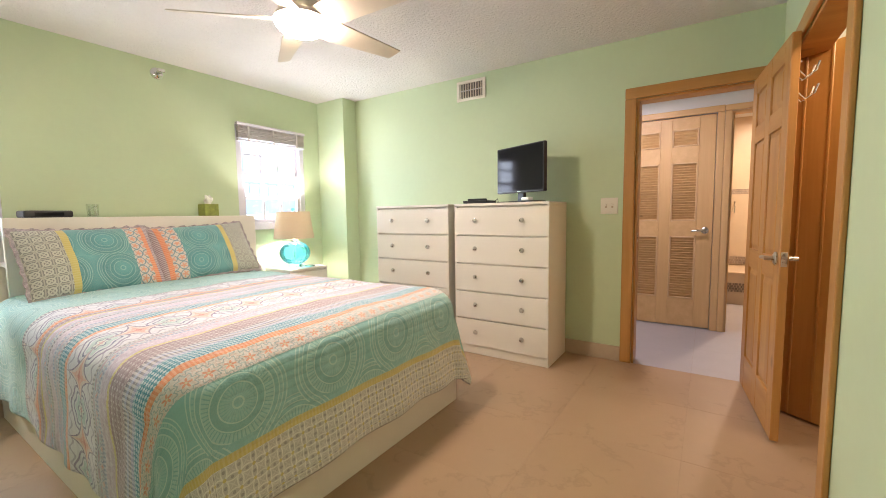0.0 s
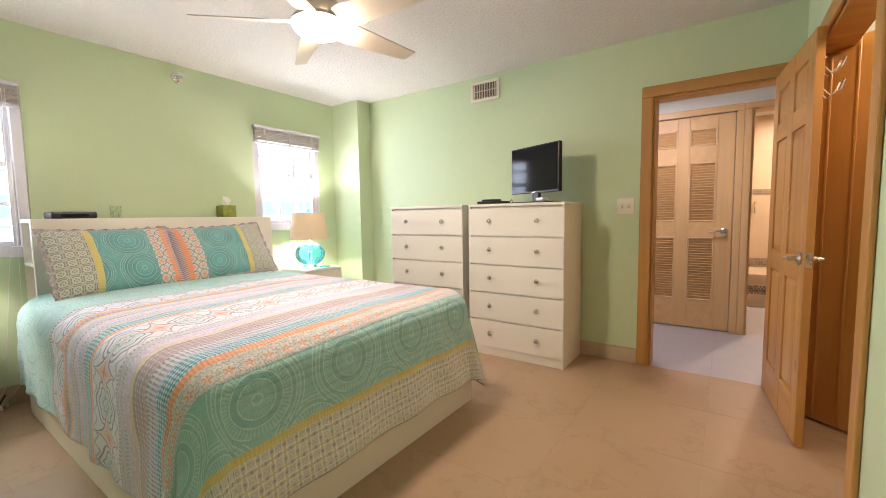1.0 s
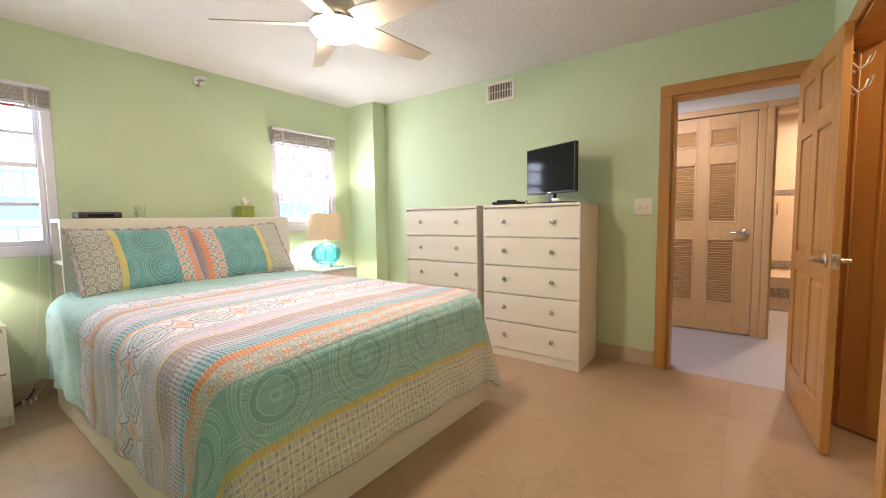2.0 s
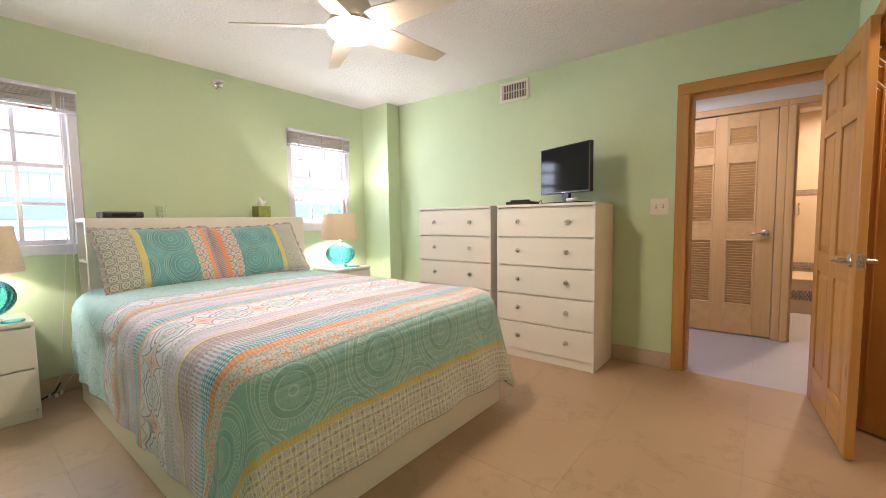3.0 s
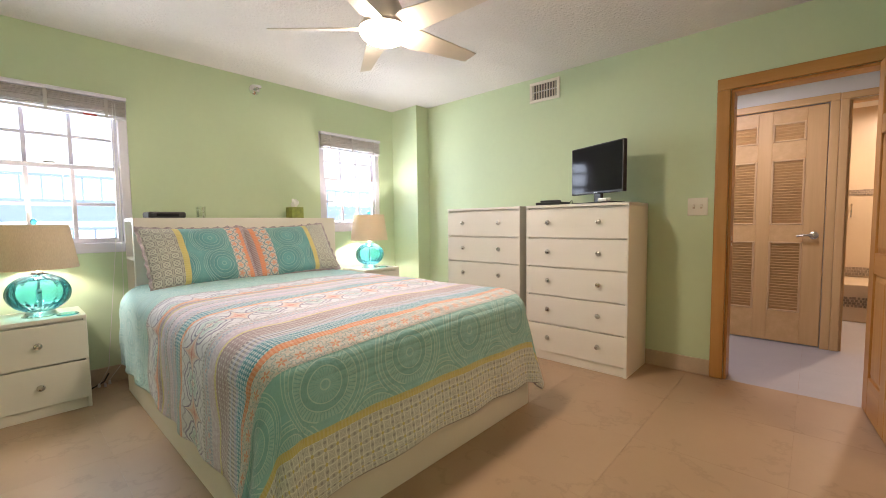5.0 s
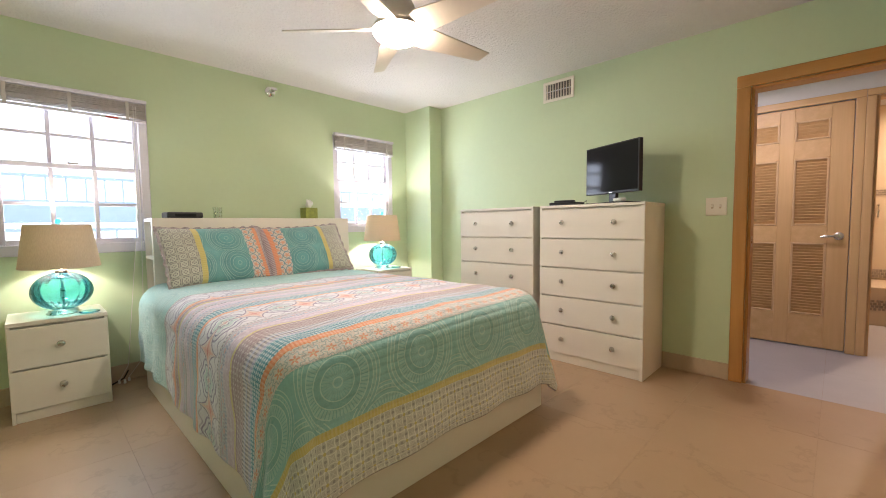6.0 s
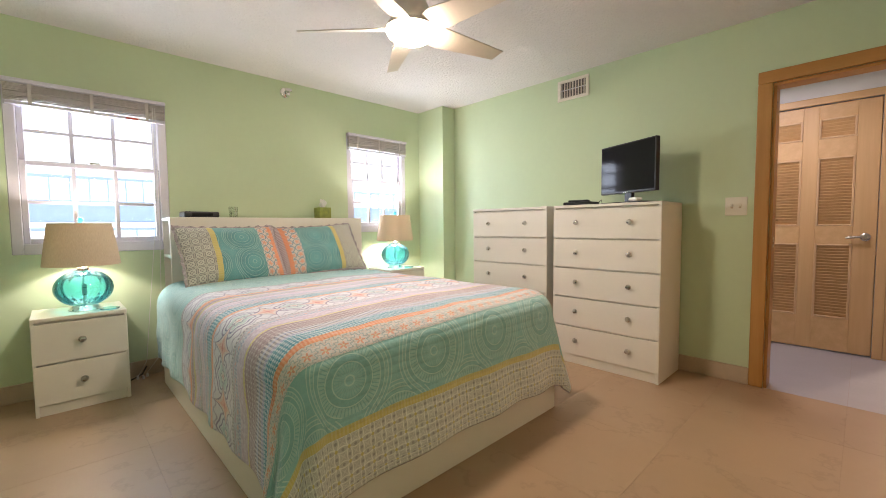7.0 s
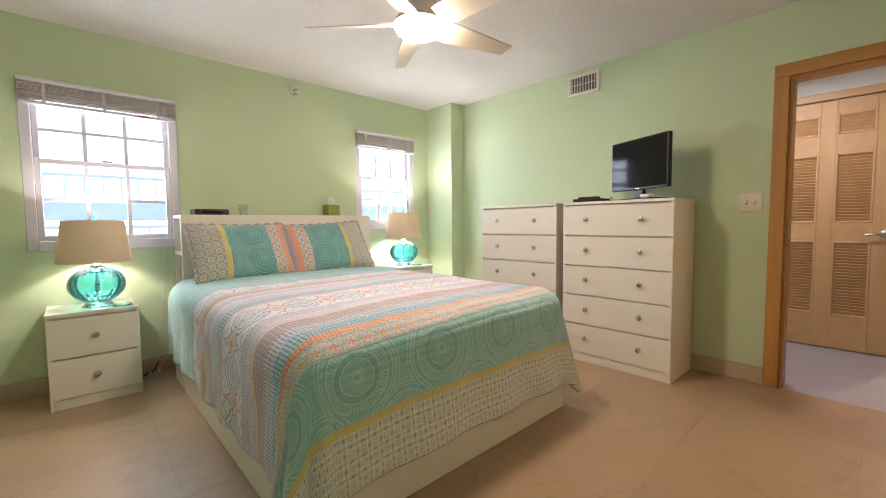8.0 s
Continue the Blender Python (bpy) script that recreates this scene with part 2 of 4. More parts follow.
def wall(name, material, axis, at, thick, span, holes, label, z0=0.0, z1=H):
    """A wall in the plane axis = at, of that thickness (signed, away from the room), over span, with holes (a, b, za, zb)."""
    us = sorted({span[0], span[1], *[h[0] for h in holes], *[h[1] for h in holes]})
    zs = sorted({z0, z1, *[h[2] for h in holes], *[h[3] for h in holes]})
    solid = {}
    for i in range(len(us) - 1):
        for j in range(len(zs) - 1):
            cu, cz = (us[i] + us[i + 1]) / 2, (zs[j] + zs[j + 1]) / 2
            solid[i, j] = not any(a < cu < b and c < cz < d for a, b, c, d in holes)
    bm = bmesh.new()
    cache = {}

    def v(i, j, k):
        if (i, j, k) not in cache:
            w = at + thick * k
            cache[i, j, k] = bm.verts.new((us[i], w, zs[j]) if axis == "y" else (w, us[i], zs[j]))
        return cache[i, j, k]
    for (i, j), s in solid.items():
        if not s:
            continue
        for k in (0, 1):
            bm.faces.new((v(i, j, k), v(i + 1, j, k), v(i + 1, j + 1, k), v(i, j + 1, k)))
        for di, dj, a, b in ((-1, 0, (i, j), (i, j + 1)), (1, 0, (i + 1, j), (i + 1, j + 1)), (0, -1, (i, j), (i + 1, j)), (0, 1, (i, j + 1), (i + 1, j + 1))):
            if not solid.get((i + di, j + dj), False):
                bm.faces.new((v(*a, 0), v(*b, 0), v(*b, 1), v(*a, 1)))
    o = make(name, bm, material)
    return tagged(o, label, "wall", kind="structure")


# ---------- structure ----------
W1 = (-3.545, -2.70, 0.935, 2.02)
W2 = (-1.155, -0.395, 1.035, 2.035)
DY0, DY1 = -3.262, -3.975       # clear doorway in the dresser wall
CX0, CX1 = -0.20, -1.55         # closet doorway in the side wall
wall("wall_north", "green", "y", 0.0, 0.16, (W_BACK, 0.0), [W1, W2], "pale green painted wall with two windows behind the bed")
wall("wall_east", "green", "x", 0.0, 0.13, (Y_BACK - 0.13, 0.16), [(DY1, DY0, 0.0, 1.985)], "pale green painted wall behind the dressers")
wall("wall_south", "green", "y", Y_BACK, -0.13, (W_BACK, 0.0), [(CX1, CX0, 0.0, 1.985)], "pale green painted side wall with a pine closet doorway")
# unseen wall behind the camera, placed close to bounce fill light onto the bed
wall("wall_west", "green", "x", W_BACK, -0.13, (Y_BACK, 0.0), [], "plain pale green wall closing the bedroom unseen, set near for bounce")
bm = bmesh.new()
box(bm, -0.186, -0.001, -0.412, -0.001, 0, H)
tagged(make("wall_column", bm, "green"), "pale green painted square column in the room corner", "column", kind="structure")
bm = bmesh.new()
box(bm, W_BACK - 0.13, 4.6, -6.2, 0.16, H, H + 0.12)
tagged(make("ceiling", bm, "ceil"), "off-white textured plaster ceiling over the bedroom", "ceiling", kind="structure")


bm = bmesh.new()
box(bm, 0.131, 1.319, -5.4, -1.2, HALL_H, H - 0.001)
tagged(make("ceiling_hall", bm, "hallpaint"), "lower off-white plaster ceiling of the hall", "ceiling", kind="structure")


def tiled_floor(name, x0, x1, y0, y1, label):
    bm = bmesh.new()
    box(bm, x0, x1, y0, y1, -0.12, -0.002)
    f = tagged(make(name, bm, "grout"), label, "floor", kind="structure")
    return f


floor = tiled_floor("floor", W_BACK - 0.13, 0.0, -6.2, 0.16, "polished beige marble floor tiles with thin joints")
hall_floor = tiled_floor("floor_hall", 0.0, 4.6, -6.2, 0.16, "polished marble tiles of the hall floor, painted paler for hall light")

# hall, bath and closet shells
LX = 1.32
wall("wall_hall_far", "hallpaint", "x", LX, 0.12, (-6.2, 0.16), [(-3.765, -2.935, 0.0, 2.07), (-4.75, -3.88, 0.0, 2.07)], "off-white hall wall with a louvred door")
wall("wall_hall_north", "hallpaint", "y", -1.2, 0.1, (0.13, LX), [], "plain off-white wall at the end of the hall")
wall("wall_hall_south", "hallpaint", "y", -5.4, -0.1, (0.13, LX), [], "plain off-white wall closing the hall")
wall("wall_bath_far", "bathtile", "x", 3.6, 0.1, (-5.6, -3.0), [], "travertine tiled bathroom wall")
wall("wall_bath_north", "bathtile", "y", -3.78, 0.06, (LX + 0.12, 3.6), [], "travertine tiled bathroom side wall")
wall("wall_bath_south", "bathtile", "y", -5.4, -0.1, (LX + 0.12, 3.6), [], "plain tiled wall closing the bathroom")
wall("wall_utility", "hallpaint", "x", 2.3, 0.1, (-3.72, -1.2), [], "plain wall behind the louvred door")
wall("wall_closet_back", "hallpaint", "y", -5.4, -0.1, (-2.2, 0.0), [], "plain wall at the back of the closet")
wall("wall_closet_side", "hallpaint", "x", -2.2, -0.1, (-5.4, Y_BACK - 0.13), [], "plain closet side wall")
wall("wall_closet_end", "hallpaint", "x", -0.06, 0.05, (-5.4, Y_BACK - 0.13), [], "plain closet end wall")


def baseboard(x0, x1, y0, y1, h=0.115):
    bm = bmesh.new()
    box(bm, x0, x1, y0, y1, 0, h, 0.003)
    tagged(make("baseboard", bm, "base"), "beige marble tile skirting along the green wall", "baseboard", kind="structure")


baseboard(W_BACK, -0.187, -0.014, -0.0005)
baseboard(-0.200, -0.1865, -0.425, -0.0145)
baseboard(-0.1865, -0.0005, -0.426, -0.4125)
baseboard(-0.014, -0.0005, DY0 + 0.079, -0.4265)
baseboard(W_BACK, CX1 - 0.085, Y_BACK + 0.0005, Y_BACK + 0.014)


def casing(name, axis, at, a, b, top, w, t, wm, out, label):
    """Door casing round an opening from a to b in the plane axis = at; out is the side it stands on."""
    th = thing(name, pose(0, 0, 0), label, "door frame", kind="structure")
    lo, hi = min(a, b), max(a, b)
    c0, c1 = (at, at + out * t) if out > 0 else (at + out * t, at)

    def piece(u0, u1, z0, z1, mat, nm):
        bm = bmesh.new()
        if axis == "x":
            box(bm, c0, c1, u0, u1, z0, z1, 0.006, 2)
        else:
            box(bm, u0, u1, c0, c1, z0, z1, 0.006, 2)
        part(nm, bm, mat, th)
    piece(lo - w, lo, 0.0, top, wm + "_z", "side_casing")
    piece(hi, hi + w, 0.0, top, wm + "_z", "side_casing")
    piece(lo - w, hi + w, top, top + w, wm + ("_y" if axis == "x" else ("_x" if wm == "pine" else "_y")), "head_casing")
    return th


def jamb(th, axis, a, b, top, c0, c1, wm, t=0.018):
    """Lines the opening between the planes c0 and c1."""
    lo, hi = min(a, b), max(a, b)
    for nm, u0, u1, z0, z1 in (("jamb", lo, lo + t, 0, top - t), ("jamb", hi - t, hi, 0, top - t), ("head_jamb", lo, hi, top - t, top)):
        bm = bmesh.new()
        if axis == "x":
            box(bm, c0, c1, u0, u1, z0, z1, 0.002)
        else:
            box(bm, u0, u1, c0, c1, z0, z1, 0.002)
        part(nm, bm, wm + "_z" if nm == "jamb" else wm + "_y", th)


door_frame = casing("door_frame_1", "x", -0.0005, DY1, DY0, 1.98, 0.078, 0.018, "pine", -1, "varnished pine doorway casing in the green wall")
jamb(door_frame, "x", DY1, DY0, 1.98, 0.0, 0.13, "pine")
boxpart("strike_plate", (0.045, 0.075, DY0 - 0.0205, DY0 - 0.0182, 0.93, 1.0), "steel", door_frame, 0.001, "nickel strike plate")
# small dark discs paint the shade of two screw holes
for zz in (0.14, 1.86):
    bm = bmesh.new()
    lathe(bm, [(0.0, 0.0), (0.006, 0.0), (0.006, 0.002), (0.0, 0.002)], 12, pose(0.03, DY0 - 0.0182, zz, 90))
    part("screw_hole", bm, "gap_shade", door_frame, "dark disc for the shade in a screw hole")
closet_frame = casing("door_frame_2", "y", Y_BACK + 0.0005, CX1, CX0, 1.975, 0.085, 0.018, "pine", 1, "varnished pine closet doorway casing")
jamb(closet_frame, "y", CX1, CX0, 1.975, Y_BACK - 0.13, Y_BACK, "pine")
hall_frame = casing("door_frame_3", "x", LX - 0.0005, -3.765, -2.935, 2.07, 0.0595, 0.02, "pale", -1, "pale pine casing round the louvred door")
bath_frame = casing("door_frame_4", "x", LX - 0.0005, -4.75, -3.88, 2.07, 0.055, 0.024, "pale", -1, "pale pine casing of the bathroom doorway")
jamb(bath_frame, "x", -4.75, -3.88, 2.07, LX, LX + 0.12, "pale")

for zz in (0.35, 1.12, 1.85):
    boxpart("hinge", (LX + 0.045, LX + 0.085, -3.88 - 0.0205, -3.88 - 0.0182, zz - 0.045, zz + 0.045), "steel", bath_frame, 0.0005, "nickel butt hinge")


def panel_door(name, m, width, height, wm, hm, louvred, label, thick=0.035):
    """Six panels in a frame of stiles and rails; origin at the hinge foot, leaf along +x, faces at +-y."""
    th = thing(name, m, label, "door")
    st, mid = (0.132, 0.10) if louvred else (0.105, 0.10)
    bot, lock, frieze, topr = (0.28, 0.15, 0.155, 0.115) if louvred else (0.215, 0.115, 0.10, 0.105)
    low, high = (0.905, 0.435) if louvred else (0.80, 0.405)
    z = [0.006, bot, low, low + lock, height - high, height - high + frieze, height - topr, height]
    t2 = thick / 2
    for x0, x1 in ((0, st), (width / 2 - mid / 2, width / 2 + mid / 2), (width - st, width)):
        boxpart("stile", (x0, x1, -t2, t2, z[0], z[7]), wm, th, 0.003)
    cols = ((st, width / 2 - mid / 2), (width / 2 + mid / 2, width - st))
    for x0, x1 in cols:
        for z0, z1 in ((z[0], z[1]), (z[2], z[3]), (z[4], z[5]), (z[6], z[7])):
            boxpart("rail", (x0, x1, -t2 + 0.0005, t2 - 0.0005, z0, z1), hm, th, 0.002)
        for z0, z1 in ((z[1], z[2]), (z[3], z[4]), (z[5], z[6])):
            if not louvred:
                bm = bmesh.new()
                box(bm, x0 - 0.004, x1 + 0.004, -0.006, 0.006, z0 - 0.004, z1 + 0.004)
                for s in (-1, 1):
                    b = 0.035
                    o = [bm.verts.new((x, s * 0.006, zz)) for x, zz in ((x0 + 0.008, z0 + 0.008), (x1 - 0.008, z0 + 0.008), (x1 - 0.008, z1 - 0.008), (x0 + 0.008, z1 - 0.008))]
                    i = [bm.verts.new((x, s * 0.0145, zz)) for x, zz in ((x0 + b, z0 + b), (x1 - b, z0 + b), (x1 - b, z1 - b), (x0 + b, z1 - b))]
                    for k in range(4):
                        bm.faces.new((o[k], o[(k + 1) % 4], i[(k + 1) % 4], i[k]))
                    bm.faces.new(i)
                part("panel", bm, wm, th)
            else:
                bm = bmesh.new()
                for (a0, a1, c0, c1) in ((x0, x0 + 0.016, z0, z1), (x1 - 0.016, x1, z0, z1), (x0 + 0.016, x1 - 0.016, z0, z0 + 0.016), (x0 + 0.016, x1 - 0.016, z1 - 0.016, z1)):
                    box(bm, a0, a1, -t2 - 0.004, t2 + 0.004, c0, c1, 0.004)
                fr = part("louvre_frame", bm, "pale_trim", th)
                n = max(3, int((z1 - z0 - 0.03) / 0.0245))
                for k in range(n):
                    zc = z0 + 0.016 + (k + 0.5) * (z1 - z0 - 0.032) / n
                    bm = bmesh.new()
                    box(bm, x0 + 0.014, x1 - 0.014, -0.019, 0.019, -0.003, 0.003, 0, 1, pose(0, 0, zc, -58))
                    part("slat", bm, hm, fr)
    return th


def lever(parent, x, z, side, reach, name="door_handle", length=0.11):
    bm = bmesh.new()
    lathe(bm, [(0.0, 0), (0.032, 0), (0.032, 0.006), (0.026, 0.011), (0.012, 0.014), (0.011, 0.05), (0.0, 0.05)], 24, pose(x, side * 0.0176, z, -90 * side))
    tube(bm, [(x, side * 0.055, z), (x + reach * 0.03, side * 0.062, z + 0.002), (x + reach * 0.07, side * 0.062, z - 0.002), (x + reach * length, side * 0.056, z - 0.006)], 0.0095, 10)
    part(name, bm, "steel", parent, "satin nickel lever handle", True)


M["pale_trim"] = wood("pale_moulding", (0.74, 0.50, 0.29), (0.62, 0.39, 0.20), 2, 0.5, 0.05)
# the open bedroom door, hinged at the far side of the doorway
door = panel_door("door_1", pose(-0.022, DY1 + 0.018, 0.005, 0, 0, 185.8), 0.80, 1.965, "pine_z", "pine_x", False, "varnished six-panel pine door standing wide open")
lever(door, 0.735, 0.915, -1, -1)
lever(door, 0.735, 0.915, 1, -1)
boxpart("latch_plate", (0.7995, 0.8015, -0.012, 0.012, 0.88, 0.95), "steel", door, 0.0005, "nickel latch plate")
bm = bmesh.new()
for zz in (1.80, 1.70):
    tube(bm, [(0.70, 0.019, zz + 0.03), (0.70, 0.022, zz), (0.70, 0.05, zz - 0.035), (0.70, 0.085, zz - 0.01), (0.70, 0.095, zz + 0.03)], 0.0045, 6)
    tube(bm, [(0.76, 0.019, zz + 0.03), (0.76, 0.022, zz), (0.76, 0.05, zz - 0.035), (0.76, 0.085, zz - 0.01), (0.76, 0.095, zz + 0.03)], 0.0045, 6)
tube(bm, [(0.67, 0.021, 1.83), (0.79, 0.021, 1.83)], 0.0055, 6)
part("coat_hook", bm, "chrome", door, "chrome wire coat hook", True)

louvre = panel_door("door_2", pose(LX + 0.03, -2.94, 0.004, 0, 0, -90), 0.82, 2.06, "pale_z", "pale_y", True, "pale pine six-panel louvred door, closed")
lever(louvre, 0.76, 0.965, -1, -1)
lever(louvre, 0.76, 0.965, 1, -1)

closet_door = thing("door_3", pose(0, 0, 0), "varnished pine folding closet door, folded open", "door")
for k, (xa, ya, xb, yb) in enumerate(((-0.375, -4.10, -0.525, -4.31), (-0.545, -4.325, -0.60, -4.645))):
    ln, an = math.hypot(xb - xa, yb - ya), math.degrees(math.atan2(yb - ya, xb - xa))
    bm = bmesh.new()
    box(bm, 0, ln, -0.0175, 0.0175, 0.012, 2.0, 0.003)
    leaf = part("leaf", bm, "pine_z", closet_door)
    leaf.matrix_basis = pose(xa, ya, 0, 0, 0, an)
    for x0, x1 in ((0.05, 0.062), (0.16, 0.172)) if k == 0 else ((0.10, 0.112),):
        boxpart("moulding", (x0, x1, -0.0235, -0.0176, 0.014, 1.998), "pine_z", leaf, 0.002)
for zz in (0.32, 1.02, 1.72):
    bm = bmesh.new()
    box(bm, -0.04, 0.03, -0.0022, 0.0022, -0.045, 0.045, 0.0008)
    tube(bm, [(0.032, 0, -0.045), (0.032, 0, 0.045)], 0.006, 8)
    hg = part("hinge", bm, "steel", closet_door, "nickel butt hinge")
    hg.matrix_basis = pose(-0.5445, -4.306, zz, 0, 0, -125)

# ---------- windows ----------
def window(name, dims, cols, label, blind_drop):
    x0, x1, z0, z1 = dims
    th = thing(name, pose(0, 0, 0), label, "window", kind="structure")
    f = 0.055
    ya, yb = 0.004, 0.085
    # outer frame and sill
    for nm, d in (("window_frame", (x0, x0 + f, ya, yb, z0, z1)), ("window_frame", (x1 - f, x1, ya, yb, z0, z1)), ("window_frame", (x0 + f, x1 - f, ya, yb, z1 - f, z1)), ("window_sill", (x0 + f, x1 - f, ya - 0.02, yb, z0, z0 + 0.07))):
        boxpart(nm, d, "whiteframe", th, 0.004)
    zm = z0 + 0.54 * (z1 - z0)
    a, b = x0 + f, x1 - f
    for nm, s0, s1, y0 in (("lower_sash", z0 + 0.07, zm + 0.02, 0.022), ("upper_sash", zm - 0.02, z1 - f, 0.052)):
        s = 0.032
        bm = bmesh.new()
        box(bm, a, a + s, y0, y0 + 0.03, s0, s1, 0.003)
        box(bm, b - s, b, y0, y0 + 0.03, s0, s1, 0.003)
        box(bm, a + s, b - s, y0, y0 + 0.03, s0, s0 + s, 0.003)
        box(bm, a + s, b - s, y0, y0 + 0.03, s1 - s, s1, 0.003)
        sash = part(nm, bm, "whiteframe", th)
        w = (b - a - 2 * s) / cols
        for k in range(1, cols):
            boxpart("muntin", (a + s + k * w - 0.012, a + s + k * w + 0.012, y0 + 0.006, y0 + 0.024, s0 + s, s1 - s), "whiteframe", sash, 0.002)
        boxpart("muntin", (a + s, b - s, y0 + 0.0065, y0 + 0.0235, (s0 + s1) / 2 - 0.011, (s0 + s1) / 2 + 0.011), "whiteframe", sash, 0.002)
        p = boxpart("pane", (a + s - 0.004, b - s + 0.004, y0 + 0.013, y0 + 0.017, s0 + s - 0.004, s1 - s + 0.004), "pane", sash)
        p.visible_shadow = False
    boxpart("latch", ((a + b) / 2 - 0.03, (a + b) / 2 + 0.03, 0.006, 0.024, zm + 0.02, zm + 0.032), "steel", th, 0.002)
    # raised slatted blind
    bl = thing(name.replace("window", "blind"), pose(0, 0, 0), "white slatted window blind pulled up into a stack", "blind")
    bl.name = "window_blind"
    boxpart("headrail", (x0 + 0.002, x1 - 0.002, -0.040, 0.0035, z1 - 0.012, z1 + 0.014), "whiteframe", bl, 0.004)
    n = int((blind_drop - 0.04) / 0.0062)
    for k in range(n):
        zc = z1 - 0.018 - k * (blind_drop - 0.036) / n
        bm = bmesh.new()
        box(bm, x0 + 0.010, x1 - 0.010, -0.032, -0.004, -0.0019, 0.0019, 0, 1, pose(0, random.uniform(-0.0015, 0.0015), zc, random.uniform(-6, 6)))
        part("slat", bm, "blindslat", bl)
    for xx in (x0 + 0.15 * (x1 - x0), x0 + 0.5 * (x1 - x0), x0 + 0.86 * (x1 - x0)):
        boxpart("ladder_tape", (xx - 0.009, xx + 0.009, -0.0375, -0.0362, z1 - blind_drop, z1 - 0.012), "blindslat", bl)
    boxpart("bottom_rail", (x0 + 0.01, x1 - 0.01, -0.032, 0.001, z1 - blind_drop - 0.006, z1 - blind_drop + 0.014), "whiteframe", bl, 0.003)
    return bl


M["blindslat"] = plain("blind_slat", (0.55, 0.50, 0.46), 0.5, vary=0.05)
blind1 = window("window_1", W1, 3, "white double-hung window with glazing bars, blind raised", 0.14)
blind2 = window("window_2", W2, 3, "white double-hung window with glazing bars beside the corner", 0.15)
boxpart("tag", (-2.94, -2.87, -0.0335, -0.0322, 2.02 - 0.14 - 0.002, 2.02 - 0.14 + 0.008), plain("red_label", (0.55, 0.08, 0.05), 0.5), blind1, 0, "small red label")
bm = bmesh.new()
tube(bm, [(-2.77, -0.04, 1.98), (-2.775, -0.045, 1.2), (-2.80, -0.05, 0.16), (-2.90, -0.06, 0.035)], 0.0022, 5)
tube(bm, [(-2.785, -0.04, 1.98), (-2.795, -0.045, 1.2), (-2.90, -0.06, 0.12), (-2.96, -0.08, 0.02)], 0.0022, 5)
for px, py in ((-2.90, -0.06), (-2.96, -0.08), (-2.93, -0.1)):
    lathe(bm, [(0.0, 0.002), (0.009, 0.004), (0.006, 0.03), (0.0, 0.032)], 8, pose(px, py, 0.0))
part("pull_cord", bm, "cordwhite", blind1, "white pull cord with tassels", True)

# ---------- outside ----------
bm = bmesh.new()
box(bm, -60, 60, 0.3, 120, -3.4, -3.2)
tagged(make("ground", bm, "ground"), "planted ground outside the windows", "ground", kind="structure")
bm = bmesh.new()
box(bm, -90, 90, 70, 70.5, -6, 60)
sky_board = tagged(make("backdrop", bm, emitter("bright_haze", (0.93, 0.96, 1.0), 1.05)), "bright white hazy sky beyond the balconies", "sky", kind="structure")
# slabs, posts and rails carry their backlit shade as blue paint
bld = thing("apartment_building", pose(0, 7.4, 0), "pale open balcony galleries with railings across the court, backlit blue painted", "building")
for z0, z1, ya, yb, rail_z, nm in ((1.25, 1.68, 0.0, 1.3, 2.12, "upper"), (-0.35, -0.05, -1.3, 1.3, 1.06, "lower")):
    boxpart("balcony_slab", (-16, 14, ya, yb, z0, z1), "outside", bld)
    rail = boxpart("balcony_rail", (-16, 14, ya + 0.02, ya + 0.07, rail_z, rail_z + 0.06), "rail_blue_shade", bld)
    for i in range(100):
        boxpart("baluster", (-16 + i * 0.3, -15.97 + i * 0.3, ya + 0.03, ya + 0.06, z1, rail_z), "rail_blue_shade", rail)
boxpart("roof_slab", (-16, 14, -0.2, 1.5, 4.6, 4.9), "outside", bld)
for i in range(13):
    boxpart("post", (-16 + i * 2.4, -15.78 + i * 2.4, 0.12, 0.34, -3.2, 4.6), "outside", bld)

# ---------- bed ----------
BX0, BX1, BY0, BY1 = -2.83, -1.225, -0.287, -2.44
bed = thing("bed", pose(0, 0, 0), "white lacquered bed with a tall storage headboard, made up", "bed")
boxpart("headboard_front", (-2.755, -1.178, -0.286, -0.256, 0.0, 1.175), "white", bed, 0.003)
boxpart("headboard_top", (-2.7545, -1.1785, -0.255, -0.016, 1.150, 1.1745), "white", bed, 0.003)
for x0 in (-2.50, -1.50):
    boxpart("headboard_divider", (x0, x0 + 0.02, -0.255, -0.027, 0.0, 1.149), "white", bed, 0.002)
boxpart("headboard_back", (-2.7545, -1.1785, -0.026, -0.016, 0.0, 1.149), "white", bed, 0.001)
for zz in (0.30, 0.60, 0.88):
    for x0, x1 in ((-2.7535, -2.5005), (-1.4795, -1.1795)):
        boxpart("headboard_shelf", (x0, x1, -0.2555, -0.0265, zz, zz + 0.02), "white", bed, 0.001)
for x0 in (BX0, BX1 - 0.03):
    boxpart("side_rail", (x0, x0 + 0.03, BY1 + 0.031, BY0 - 0.001, 0.0, 0.38), "white", bed, 0.003)
boxpart("foot_panel", (BX0, BX1, BY1, BY1 + 0.03, 0.0, 0.38), "white", bed, 0.003)
bm = bmesh.new()
box(bm, BX0 + 0.035, BX1 - 0.035, BY1 + 0.035, BY0 - 0.004, 0.18, 0.655, 0.05, 3)
part("mattress", bm, "paper", bed, "", True)


